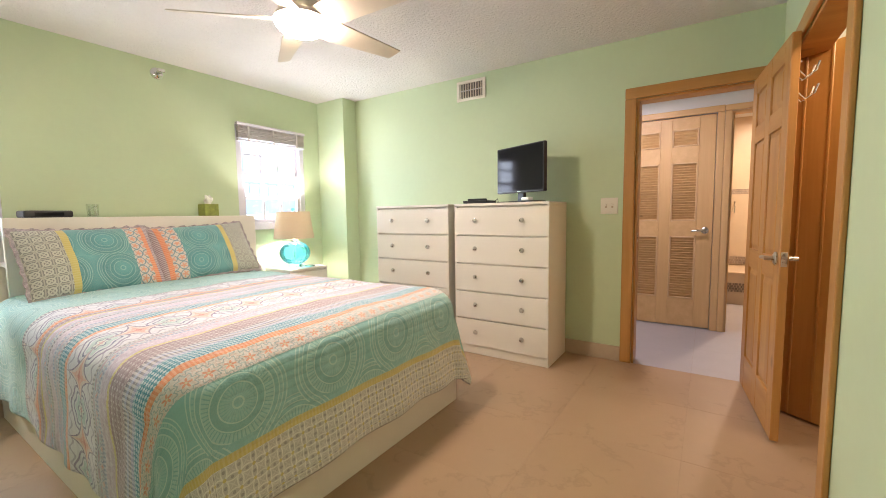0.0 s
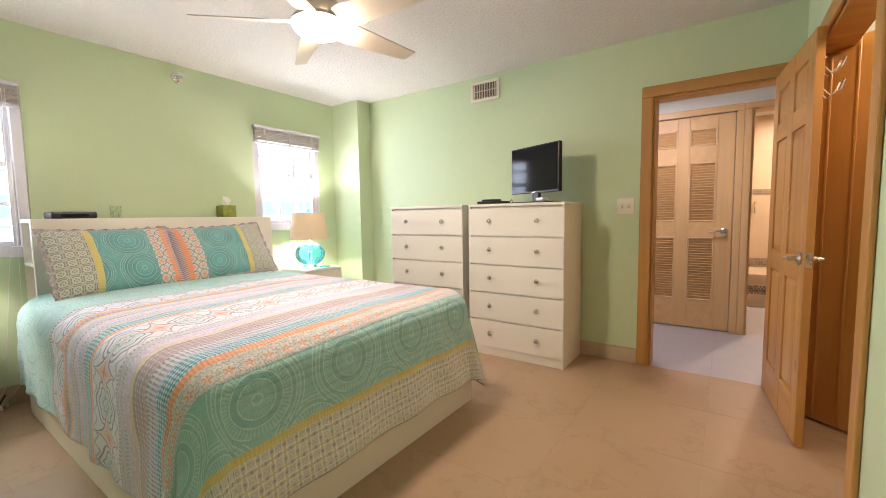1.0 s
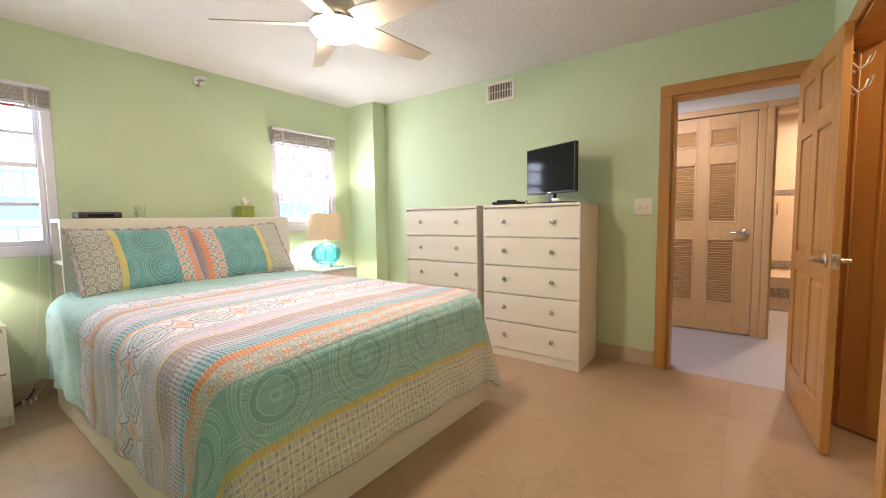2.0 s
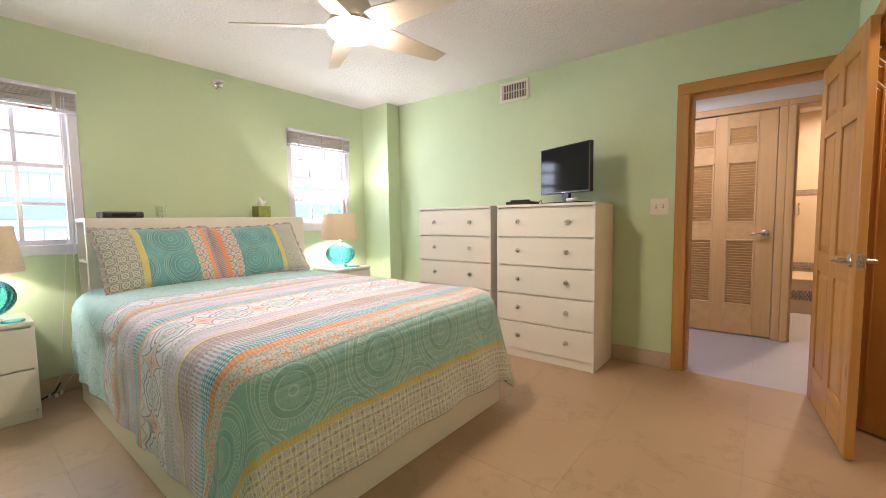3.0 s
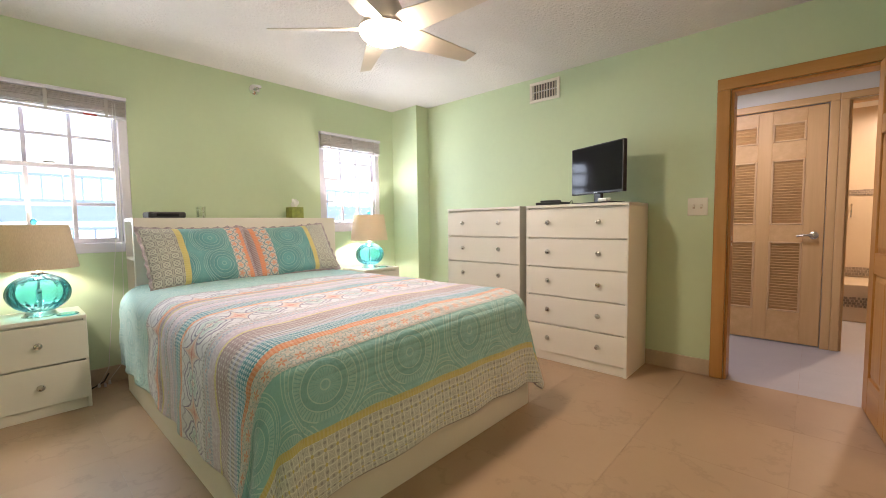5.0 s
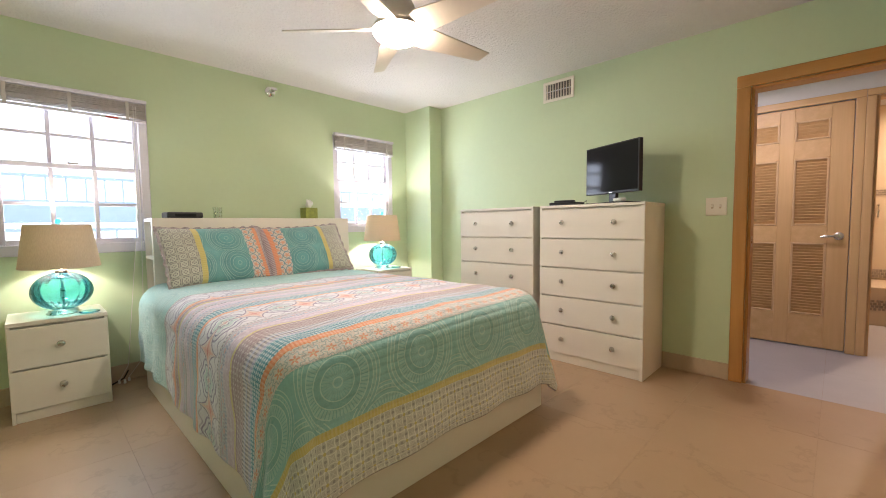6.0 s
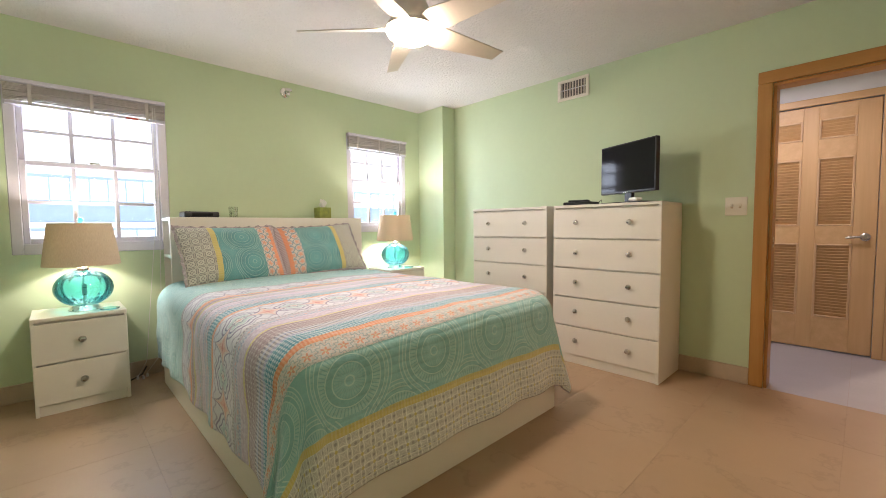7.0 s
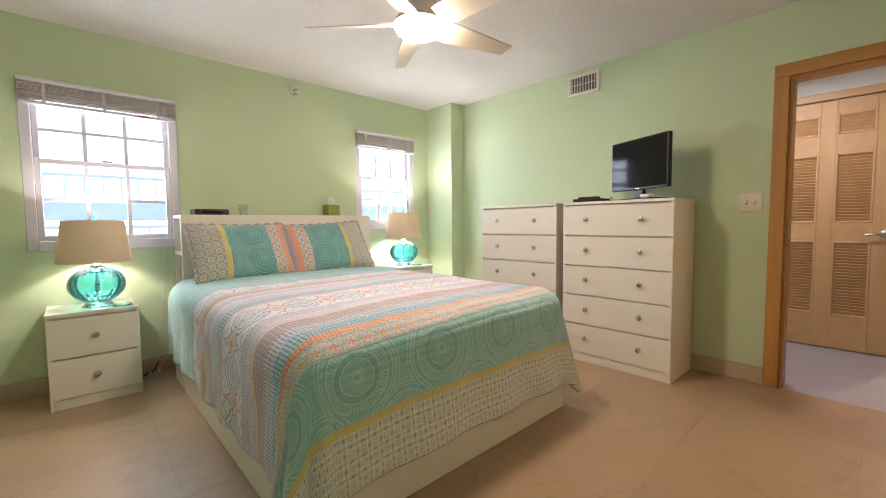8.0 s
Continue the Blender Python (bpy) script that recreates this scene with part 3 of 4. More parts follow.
def medallion_lines(n, rr, aa):
    """Light lines, light bricks and spokes of one medallion, by radius (0.46 at its rim) and angle."""
    W, K = (1, 1, 1), (0, 0, 0)
    stops = [(0.0, K)]
    for r in (0.045, 0.165, 0.235, 0.325, 0.375, 0.415, 0.452):
        stops += [(r - 0.006, W), (r + 0.006, K)]
    line = n.ramp(rr, stops, "CONSTANT")
    bricks = n.ramp(rr, [(0.0, K), (0.055, (0.5, 0.5, 0.5)), (0.155, K), (0.245, W), (0.318, K), (0.385, (0.6, 0.6, 0.6)), (0.408, K)], "CONSTANT")
    num = n.math("ADD", 30.0, n.math("MULTIPLY", n.math("GREATER_THAN", rr, 0.2), 22.0))
    tick = n.math("GREATER_THAN", n.math("SINE", n.math("MULTIPLY", aa, num)), -0.55)
    return line, n.math("MULTIPLY", tick, bricks)


def quilt_material():
    n = Net("printed_quilt")
    uv = n.node("ShaderNodeUVMap").outputs[0]
    sep = n.node("ShaderNodeSeparateXYZ", uv)
    u, v = sep.outputs[0], sep.outputs[1]       # metres: across, and up from the foot hem

    def cell(a, size, shift=0.0):
        q = n.math("ADD", n.math("DIVIDE", a, size), shift)
        return n.math("SUBTRACT", n.math("FRACT", q), 0.5)

    def floorof(a, size):
        return n.math("FLOOR", n.math("DIVIDE", a, size))

    def medallions(size, turn):
        v = n.math("SUBTRACT", sep.outputs[1], turn)
        row = floorof(v, size * 0.62)
        sh = n.math("MULTIPLY", n.math("MODULO", row, 2.0), 0.5)
        x = n.math("SUBTRACT", n.math("FRACT", n.math("ADD", n.math("DIVIDE", u, size), sh)), 0.5)
        y = n.math("MULTIPLY", n.math("SUBTRACT", n.math("FRACT", n.math("DIVIDE", v, size * 0.62)), 0.5), 0.62)
        # the disc of the row that lies on top reaches into the next one
        r = n.math("SQRT", n.math("ADD", n.math("MULTIPLY", x, x), n.math("MULTIPLY", y, y)))
        x2 = n.math("SUBTRACT", 0.5, n.math("ABSOLUTE", x))
        y2 = n.math("ADD", y, 0.62)
        r2 = n.math("SQRT", n.math("ADD", n.math("MULTIPLY", x2, x2), n.math("MULTIPLY", y2, y2)))
        use2 = n.math("LESS_THAN", r2, 0.46)
        inner = n.math("LESS_THAN", r, 0.46)
        sel = n.math("MULTIPLY", use2, n.math("SUBTRACT", 1.0, inner))
        rr = n.math("ADD", n.math("MULTIPLY", r, n.math("SUBTRACT", 1.0, sel)), n.math("MULTIPLY", r2, sel))
        ang = n.math("ARCTAN2", y, x)
        ang2 = n.math("ARCTAN2", y2, x2)
        aa = n.math("ADD", n.math("MULTIPLY", ang, n.math("SUBTRACT", 1.0, sel)), n.math("MULTIPLY", ang2, sel))
        return medallion_lines(n, rr, aa) + (rr,)

    nz = n.noise(uv, 9, 4)
    fine = n.noise(uv, 160, 3)
    line, pet, rr = medallions(0.40, 0.435 - 0.124)
    teal = n.ramp(n.math("ADD", rr, n.math("MULTIPLY", n.math("SUBTRACT", nz, 0.5), 0.10)), [(0.05, (0.25, 0.53, 0.56)), (0.17, (0.20, 0.46, 0.48)), (0.20, (0.185, 0.435, 0.455)), (0.30, (0.205, 0.46, 0.48)), (0.47, (0.235, 0.52, 0.54))])
    teal = n.mix(n.math("MULTIPLY", pet, 0.55), teal, (0.42, 0.68, 0.65))
    teal = n.mix(n.math("MULTIPLY", line, 0.65), teal, (0.56, 0.76, 0.70))

    # taupe border: interlaced circles that make four-petalled flowers with yellow hearts
    lx, ly = cell(u, 0.05), cell(v, 0.05, 0.31)
    ax, ay = n.math("ABSOLUTE", lx), n.math("ABSOLUTE", ly)
    bx, by = n.math("SUBTRACT", 0.5, ax), n.math("SUBTRACT", 0.5, ay)

    def arc(p, q, r, w):
        d = n.math("SQRT", n.math("ADD", n.math("MULTIPLY", p, p), n.math("MULTIPLY", q, q)))
        return n.math("LESS_THAN", n.math("ABSOLUTE", n.math("SUBTRACT", d, r)), w)
    cx, cy = n.math("ADD", 0.5, ax), n.math("ADD", 0.5, ay)
    rad = n.math("SQRT", n.math("ADD", n.math("MULTIPLY", lx, lx), n.math("MULTIPLY", ly, ly)))
    petal = n.math("MAXIMUM", arc(cx, by, 0.707, 0.045), arc(bx, cy, 0.707, 0.045))
    diag = n.math("LESS_THAN", n.math("ABSOLUTE", n.math("SUBTRACT", bx, by)), 0.05)
    knot = n.math("LESS_THAN", n.math("SQRT", n.math("ADD", n.math("MULTIPLY", bx, bx), n.math("MULTIPLY", ay, ay))), 0.11)
    knot2 = n.math("LESS_THAN", n.math("SQRT", n.math("ADD", n.math("MULTIPLY", ax, ax), n.math("MULTIPLY", by, by))), 0.11)
    heart = n.math("LESS_THAN", rad, 0.12)
    lat = n.mix(n.math("MULTIPLY", diag, 0.6), (0.55, 0.535, 0.51), (0.74, 0.73, 0.68))
    lat = n.mix(n.math("MULTIPLY", n.math("MAXIMUM", knot, knot2), 0.6), lat, (0.17, 0.17, 0.185))
    lat = n.mix(n.math("MULTIPLY", petal, 0.85), lat, (0.84, 0.83, 0.77))
    lat = n.mix(heart, lat, (0.62, 0.52, 0.19))

    # small flowers: orange and slate on cream
    fx, fy = cell(u, 0.07), cell(v, 0.055, 0.2)
    frad = n.math("SQRT", n.math("ADD", n.math("MULTIPLY", fx, fx), n.math("MULTIPLY", fy, fy)))
    fang = n.math("ARCTAN2", fy, fx)
    fl = n.math("LESS_THAN", frad, n.math("ADD", 0.20, n.math("MULTIPLY", n.math("COSINE", n.math("MULTIPLY", fang, 5.0)), 0.11)))
    leaf = n.math("LESS_THAN", n.math("ABSOLUTE", n.math("SUBTRACT", frad, n.math("ADD", 0.47, n.math("MULTIPLY", n.math("SINE", n.math("MULTIPLY", fang, 8.0)), 0.08)))), 0.045)
    speck = n.math("GREATER_THAN", n.noise(uv, 110, 1), 0.56)
    flor = n.mix(n.math("MULTIPLY", speck, 0.5), (0.70, 0.67, 0.68), (0.66, 0.47, 0.44))
    flor = n.mix(n.math("MULTIPLY", leaf, 0.6), flor, (0.18, 0.34, 0.42))
    flor = n.mix(n.math("MULTIPLY", fl, 0.9), flor, (0.74, 0.30, 0.20))
    flor = n.mix(n.math("LESS_THAN", frad, 0.07), flor, (0.75, 0.66, 0.5))

    # coral stars and pale aqua roundels, outlined in slate, on a lilac-white ground
    gx, gy = cell(u, 0.25), cell(v, 0.275, 0.1455)
    gax, gay = n.math("ABSOLUTE", gx), n.math("ABSOLUTE", gy)
    star = n.math("ADD", n.math("SQRT", gax), n.math("SQRT", gay))
    rx = n.math("SUBTRACT", 0.5, gax)
    rr2 = n.math("SQRT", n.math("ADD", n.math("MULTIPLY", rx, rx), n.math("MULTIPLY", n.math("MULTIPLY", gy, gy), 0.8)))
    ra = n.math("ARCTAN2", gy, rx)
    lobe = n.math("ADD", rr2, n.math("MULTIPLY", n.math("COSINE", n.math("MULTIPLY", ra, 6.0)), 0.022))
    ros = n.ramp(lobe, [(0.0, (0.55, 0.28, 0.30)), (0.035, (0.64, 0.68, 0.66)), (0.080, (0.16, 0.20, 0.32)), (0.108, (0.46, 0.60, 0.62)), (0.185, (0.68, 0.69, 0.78)), (0.215, (0.16, 0.18, 0.33)), (0.248, (0.66, 0.67, 0.76)), (0.305, (0.24, 0.20, 0.36)), (0.34, (0.72, 0.71, 0.80))], "CONSTANT")
    starc = n.ramp(star, [(0.0, (0.62, 0.20, 0.18)), (0.36, (0.74, 0.40, 0.36)), (0.56, (0.72, 0.58, 0.58)), (0.685, (0.20, 0.15, 0.29)), (0.745, (0.72, 0.71, 0.80))], "CONSTANT")
    ros = n.mix(n.math("LESS_THAN", star, 0.745), ros, starc)
    sprig = n.math("LESS_THAN", n.math("ABSOLUTE", n.math("SUBTRACT", gay, n.math("ADD", 0.40, n.math("MULTIPLY", n.math("SINE", n.math("MULTIPLY", gx, 25.13)), 0.05)))), 0.022)
    ros = n.mix(n.math("MULTIPLY", sprig, 0.7), ros, (0.30, 0.26, 0.40))
    ros = n.mix(n.math("MULTIPLY", speck, 0.14), ros, (0.46, 0.40, 0.50))

    # hatched blue and dotted mauve
    h1 = n.math("SINE", n.math("MULTIPLY", n.math("ADD", u, v), 210.0))
    h2 = n.math("SINE", n.math("MULTIPLY", n.math("SUBTRACT", u, v), 210.0))
    hatch = n.math("GREATER_THAN", n.math("MULTIPLY", h1, h2), 0.12)
    blue = n.mix(hatch, (0.035, 0.24, 0.36), (0.46, 0.60, 0.70))
    dx, dy = cell(u, 0.02), cell(v, 0.02)
    dots = n.math("LESS_THAN", n.math("ADD", n.math("MULTIPLY", dx, dx), n.math("MULTIPLY", dy, dy)), 0.05)
    mauve = n.mix(dots, (0.33, 0.22, 0.27), (0.58, 0.47, 0.54))
    dash = n.math("GREATER_THAN", n.math("SINE", n.math("MULTIPLY", u, 420.0)), 0.0)
    orange = n.mix(n.math("MULTIPLY", dash, 0.6), (0.74, 0.23, 0.10), (0.80, 0.44, 0.27))
    yellow = n.mix(n.math("MULTIPLY", dash, 0.5), (0.62, 0.50, 0.14), (0.68, 0.60, 0.28))
    pinkish = n.mix(n.math("GREATER_THAN", n.noise(uv, 60, 2), 0.52), (0.58, 0.47, 0.61), (0.69, 0.60, 0.73))
    lilac = n.mix(dash, (0.33, 0.37, 0.56), (0.58, 0.57, 0.70))
    slate = n.mix(dash, (0.22, 0.21, 0.27), (0.58, 0.54, 0.58))

    ex, ey = cell(u, 0.062), cell(v, 0.045, 0.1)
    er = n.math("SQRT", n.math("ADD", n.math("MULTIPLY", ex, ex), n.math("MULTIPLY", ey, ey)))
    eq = n.math("ADD", er, n.math("MULTIPLY", n.math("COSINE", n.math("MULTIPLY", n.math("ARCTAN2", ey, ex), 6.0)), 0.06))
    mini = n.ramp(eq, [(0.0, (0.70, 0.36, 0.34)), (0.11, (0.58, 0.55, 0.65)), (0.24, (0.20, 0.26, 0.46)), (0.31, (0.60, 0.57, 0.66)), (0.44, (0.36, 0.52, 0.62)), (0.5, (0.52, 0.38, 0.48))], "CONSTANT")
    mini = n.mix(n.math("MULTIPLY", speck, 0.3), mini, (0.36, 0.30, 0.42))
    bands = BANDS
    kinds = dict(lat=lat, yellow=yellow, teal=teal, flor=flor, orange=orange, blue=blue, mauve=mauve, pink=pinkish, ros=ros, lilac=lilac, slate=slate, mini=mini)
    col = None
    for start, k in bands:
        if col is None:
            col = kinds[k]
        else:
            col = n.mix(n.math("GREATER_THAN", v, start), col, kinds[k])
    col = n.node("ShaderNodeGamma", col, 0.84).outputs[0]
    col = n.mix(n.math("MULTIPLY", n.math("SUBTRACT", fine, 0.35), 0.3), col, (0.64, 0.62, 0.60))
    # stitched puckers
    s1 = n.math("ABSOLUTE", n.math("SINE", n.math("MULTIPLY", v, 95.0)))
    quilt = n.math("ADD", n.math("MULTIPLY", n.noise(uv, 22, 4), 1.3), n.math("MULTIPLY", s1, 0.35))
    n.bump(n.math("ADD", quilt, n.math("MULTIPLY", fine, 0.5)), 0.9, 0.007)
    return n.set(Base_Color=col, Roughness=0.88, Sheen_Weight=0.5, Specular_IOR_Level=0.2)


# bands of the print, by the distance from the hem at the foot
BANDS = [(0.0, "lat"), (0.25, "yellow"), (0.28, "teal"), (0.535, "flor"), (0.61, "orange"), (0.64, "blue"), (0.725, "lilac"), (0.745, "slate"),
         (0.77, "lilac"), (0.785, "slate"), (0.805, "mauve"), (0.91, "yellow"), (0.925, "pink"), (0.985, "lilac"), (1.0, "mini"), (1.045, "slate"), (1.06, "ros"),
         (1.335, "orange"), (1.36, "blue"), (1.43, "slate"), (1.445, "mini"), (1.49, "lilac"), (1.51, "pink"), (1.56, "slate"), (1.575, "mini"), (1.62, "pink"),
         (1.66, "yellow"), (1.675, "mauve"), (1.72, "orange"), (1.75, "ros"), (1.95, "slate"), (1.98, "teal")]
M["quilt"] = quilt_material()
M["ruffle"] = plain("mauve_ruffle", (0.42, 0.36, 0.37), 0.9, vary=0.5, scale=60)


def bedspread():
    zt, rad = 0.695, 0.125
    xa, xb, yf, yh = BX0 - 0.015, BX1 + 0.015, BY1 - 0.02, BY0 - 0.006
    drop_l, drop_r, drop_f = 0.48, 0.46, 0.50
    half, length = (xb - xa) / 2, yh - yf
    nu, nv = 150, 170
    bm = bmesh.new()
    uvl = bm.loops.layers.uv.new("UVMap")
    umin, umax = -half - drop_l, half + drop_r
    vmin, vmax = -drop_f, length
    grid = []
    for j in range(nv + 1):
        v = vmin + (vmax - vmin) * j / nv
        row = []
        for i in range(nu + 1):
            u = umin + (umax - umin) * i / nu
            eu = max(0, abs(u) - half + rad)
            ev = max(0, rad - v)
            sx = 1 if u > 0 else -1
            d = (eu ** 2.6 + ev ** 2.6) ** (1 / 2.6) if eu or ev else 0
            cu, cv = (eu / d, ev / d) if d else (0, 0)
            nrm = math.hypot(cu, cv) or 1
            cu, cv = cu / nrm, cv / nrm
            quarter = rad * math.pi / 2
            if d <= quarter:
                a = d / rad
                outw, down = rad * math.sin(a), rad * (1 - math.cos(a))
            else:
                outw, down = rad, rad + d - quarter
            if down > 0.47:
                down = 0.47 + 0.52 * (down - 0.47)      # the corner gathers into folds
            hang = max(0, down - rad)
            corner = 2 * cu * cv
            fold = 0.0
            if hang:
                fold = 0.009 * hang / 0.35 * math.sin((u if ev >= eu else v) * 17 + 1.3 * math.sin(v * 5 + u * 3)) * (1 - corner)
                fold += (0.03 + 0.09 * cv) * hang + corner * 0.05 * (hang / 0.35) * (0.75 + 0.5 * math.sin(math.atan2(cv, cu + 1e-6) * 11))
            outw += fold
            x = sx * min(abs(u), half - rad) + sx * cu * outw
            y = max(v, rad) - cv * outw
            w = noise.noise((u * 3.1, v * 3.1, 0.3)) * 0.010 + noise.noise((u * 9, v * 9, 4.0)) * 0.004
            crown = 0.018 * (1 - (u / half) ** 2 if abs(u) < half else 0)
            z = zt - down + (w if down < 0.02 else w * 0.3) + crown
            if hang:
                x += sx * cu * noise.noise((u * 6, v * 6, 2)) * 0.012
            askew = 0.045 * u * min(1.0, max(0.0, (v + drop_f - 0.26) / 0.3))      # the cloth lies a little askew
            row.append((bm.verts.new(((xa + xb) / 2 + x, yf + y, max(z, 0.03))), u, v + drop_f + 0.012 - askew))
        grid.append(row)
    for j in range(nv):
        for i in range(nu):
            q = [grid[j][i], grid[j][i + 1], grid[j + 1][i + 1], grid[j + 1][i]]
            f = bm.faces.new([a[0] for a in q])
            f.smooth = True
            for lp, a in zip(f.loops, q):
                lp[uvl].uv = (a[1], a[2])
    edge = [grid[0][i][0].co.copy() for i in range(nu + 1)]
    left = [grid[j][0][0].co.copy() for j in range(nv, -1, -1)]
    right = [grid[j][nu][0].co.copy() for j in range(nv + 1)]
    me = bpy.data.meshes.new("bedspread")
    bmesh.ops.recalc_face_normals(bm, faces=bm.faces[:])
    bm.to_mesh(me)
    bm.free()
    me.materials.append(M["quilt"])
    o = new("bedspread", me)
    mod = o.modifiers.new("thickness", "SOLIDIFY")
    mod.thickness, mod.offset = 0.008, 1
    hem = bmesh.new()
    ring = left + edge[1:-1] + right
    tube(hem, ring, 0.006, 6)
    part("hem", hem, "ruffle", o, "scalloped mauve hem", True)
    return tagged(o, "quilted bedspread printed with teal medallions and coral stripes over the bed", "bedspread")


bedspread()


def sham_material():
    n = Net("pillow_sham_print")
    uv = n.node("ShaderNodeUVMap").outputs[0]
    sep = n.node("ShaderNodeSeparateXYZ", uv)
    u, v = sep.outputs[0], sep.outputs[1]        # metres from the outer edge, and up

    def cell(a, size, shift=0.0):
        return n.math("SUBTRACT", n.math("FRACT", n.math("ADD", n.math("DIVIDE", a, size), shift)), 0.5)
    fine = n.noise(uv, 160, 3)
    lx, ly = cell(u, 0.058), cell(v, 0.058)
    ax, ay = n.math("ABSOLUTE", lx), n.math("ABSOLUTE", ly)
    rad = n.math("SQRT", n.math("ADD", n.math("MULTIPLY", lx, lx), n.math("MULTIPLY", ly, ly)))
    ringl = n.math("LESS_THAN", n.math("ABSOLUTE", n.math("SUBTRACT", rad, 0.30)), 0.07)
    diag = n.math("LESS_THAN", n.math("ABSOLUTE", n.math("SUBTRACT", ax, ay)), 0.08)
    lat = n.mix(diag, (0.26, 0.25, 0.235), (0.52, 0.51, 0.43))
    lat = n.mix(ringl, lat, (0.56, 0.55, 0.46))
    lat = n.mix(n.math("GREATER_THAN", n.math("MAXIMUM", ax, ay), 0.45), lat, (0.46, 0.44, 0.36))
    row = n.math("FLOOR", n.math("ADD", n.math("DIVIDE", v, 0.225), 0.02))
    x = n.math("SUBTRACT", n.math("FRACT", n.math("ADD", n.math("DIVIDE", u, 0.30), n.math("ADD", 0.02, n.math("MULTIPLY", n.math("MODULO", row, 2.0), 0.16)))), 0.5)
    y = n.math("MULTIPLY", cell(v, 0.225, 0.02), 0.75)
    rr = n.math("SQRT", n.math("ADD", n.math("MULTIPLY", x, x), n.math("MULTIPLY", y, y)))
    line, pet = medallion_lines(n, rr, n.math("ARCTAN2", y, x))
    teal = n.ramp(rr, [(0.1, (0.11, 0.34, 0.35)), (0.3, (0.08, 0.255, 0.265)), (0.6, (0.15, 0.39, 0.395))])
    teal = n.mix(n.math("MULTIPLY", pet, 0.28), teal, (0.25, 0.50, 0.49))
    teal = n.mix(n.math("MULTIPLY", line, 0.6), teal, (0.42, 0.62, 0.56))
    fx, fy = cell(u, 0.062, 0.4), cell(v, 0.062)
    fr = n.math("SQRT", n.math("ADD", n.math("MULTIPLY", fx, fx), n.math("MULTIPLY", fy, fy)))
    fa = n.math("ARCTAN2", fy, fx)
    fl = n.math("LESS_THAN", fr, n.math("ADD", 0.25, n.math("MULTIPLY", n.math("COSINE", n.math("MULTIPLY", fa, 5.0)), 0.12)))
    leaf = n.math("LESS_THAN", n.math("ABSOLUTE", n.math("SUBTRACT", fr, 0.46)), 0.05)
    flor = n.mix(leaf, (0.64, 0.56, 0.50), (0.20, 0.30, 0.33))
    flor = n.mix(fl, flor, (0.70, 0.33, 0.22))
    dash = n.math("GREATER_THAN", n.math("SINE", n.math("MULTIPLY", v, 420.0)), 0.0)
    orange = n.mix(n.math("MULTIPLY", dash, 0.6), (0.74, 0.23, 0.10), (0.80, 0.44, 0.27))
    yellow = n.mix(n.math("MULTIPLY", dash, 0.5), (0.62, 0.50, 0.14), (0.68, 0.60, 0.28))
    mauve = n.mix(dash, (0.33, 0.22, 0.25), (0.55, 0.46, 0.46))
    col = lat
    for start, k in ((0.185, yellow), (0.222, teal), (0.535, flor), (0.63, orange), (0.662, mauve)):
        col = n.mix(n.math("GREATER_THAN", u, start), col, k)
    col = n.mix(n.math("MULTIPLY", n.math("SUBTRACT", fine, 0.35), 0.5), col, (0.60, 0.58, 0.55))
    n.bump(n.math("ADD", n.noise(uv, 24, 4), n.math("MULTIPLY", fine, 0.4)), 0.5, 0.005)
    return n.set(Base_Color=col, Roughness=0.88, Sheen_Weight=0.25, Specular_IOR_Level=0.2)


M["sham"] = sham_material()


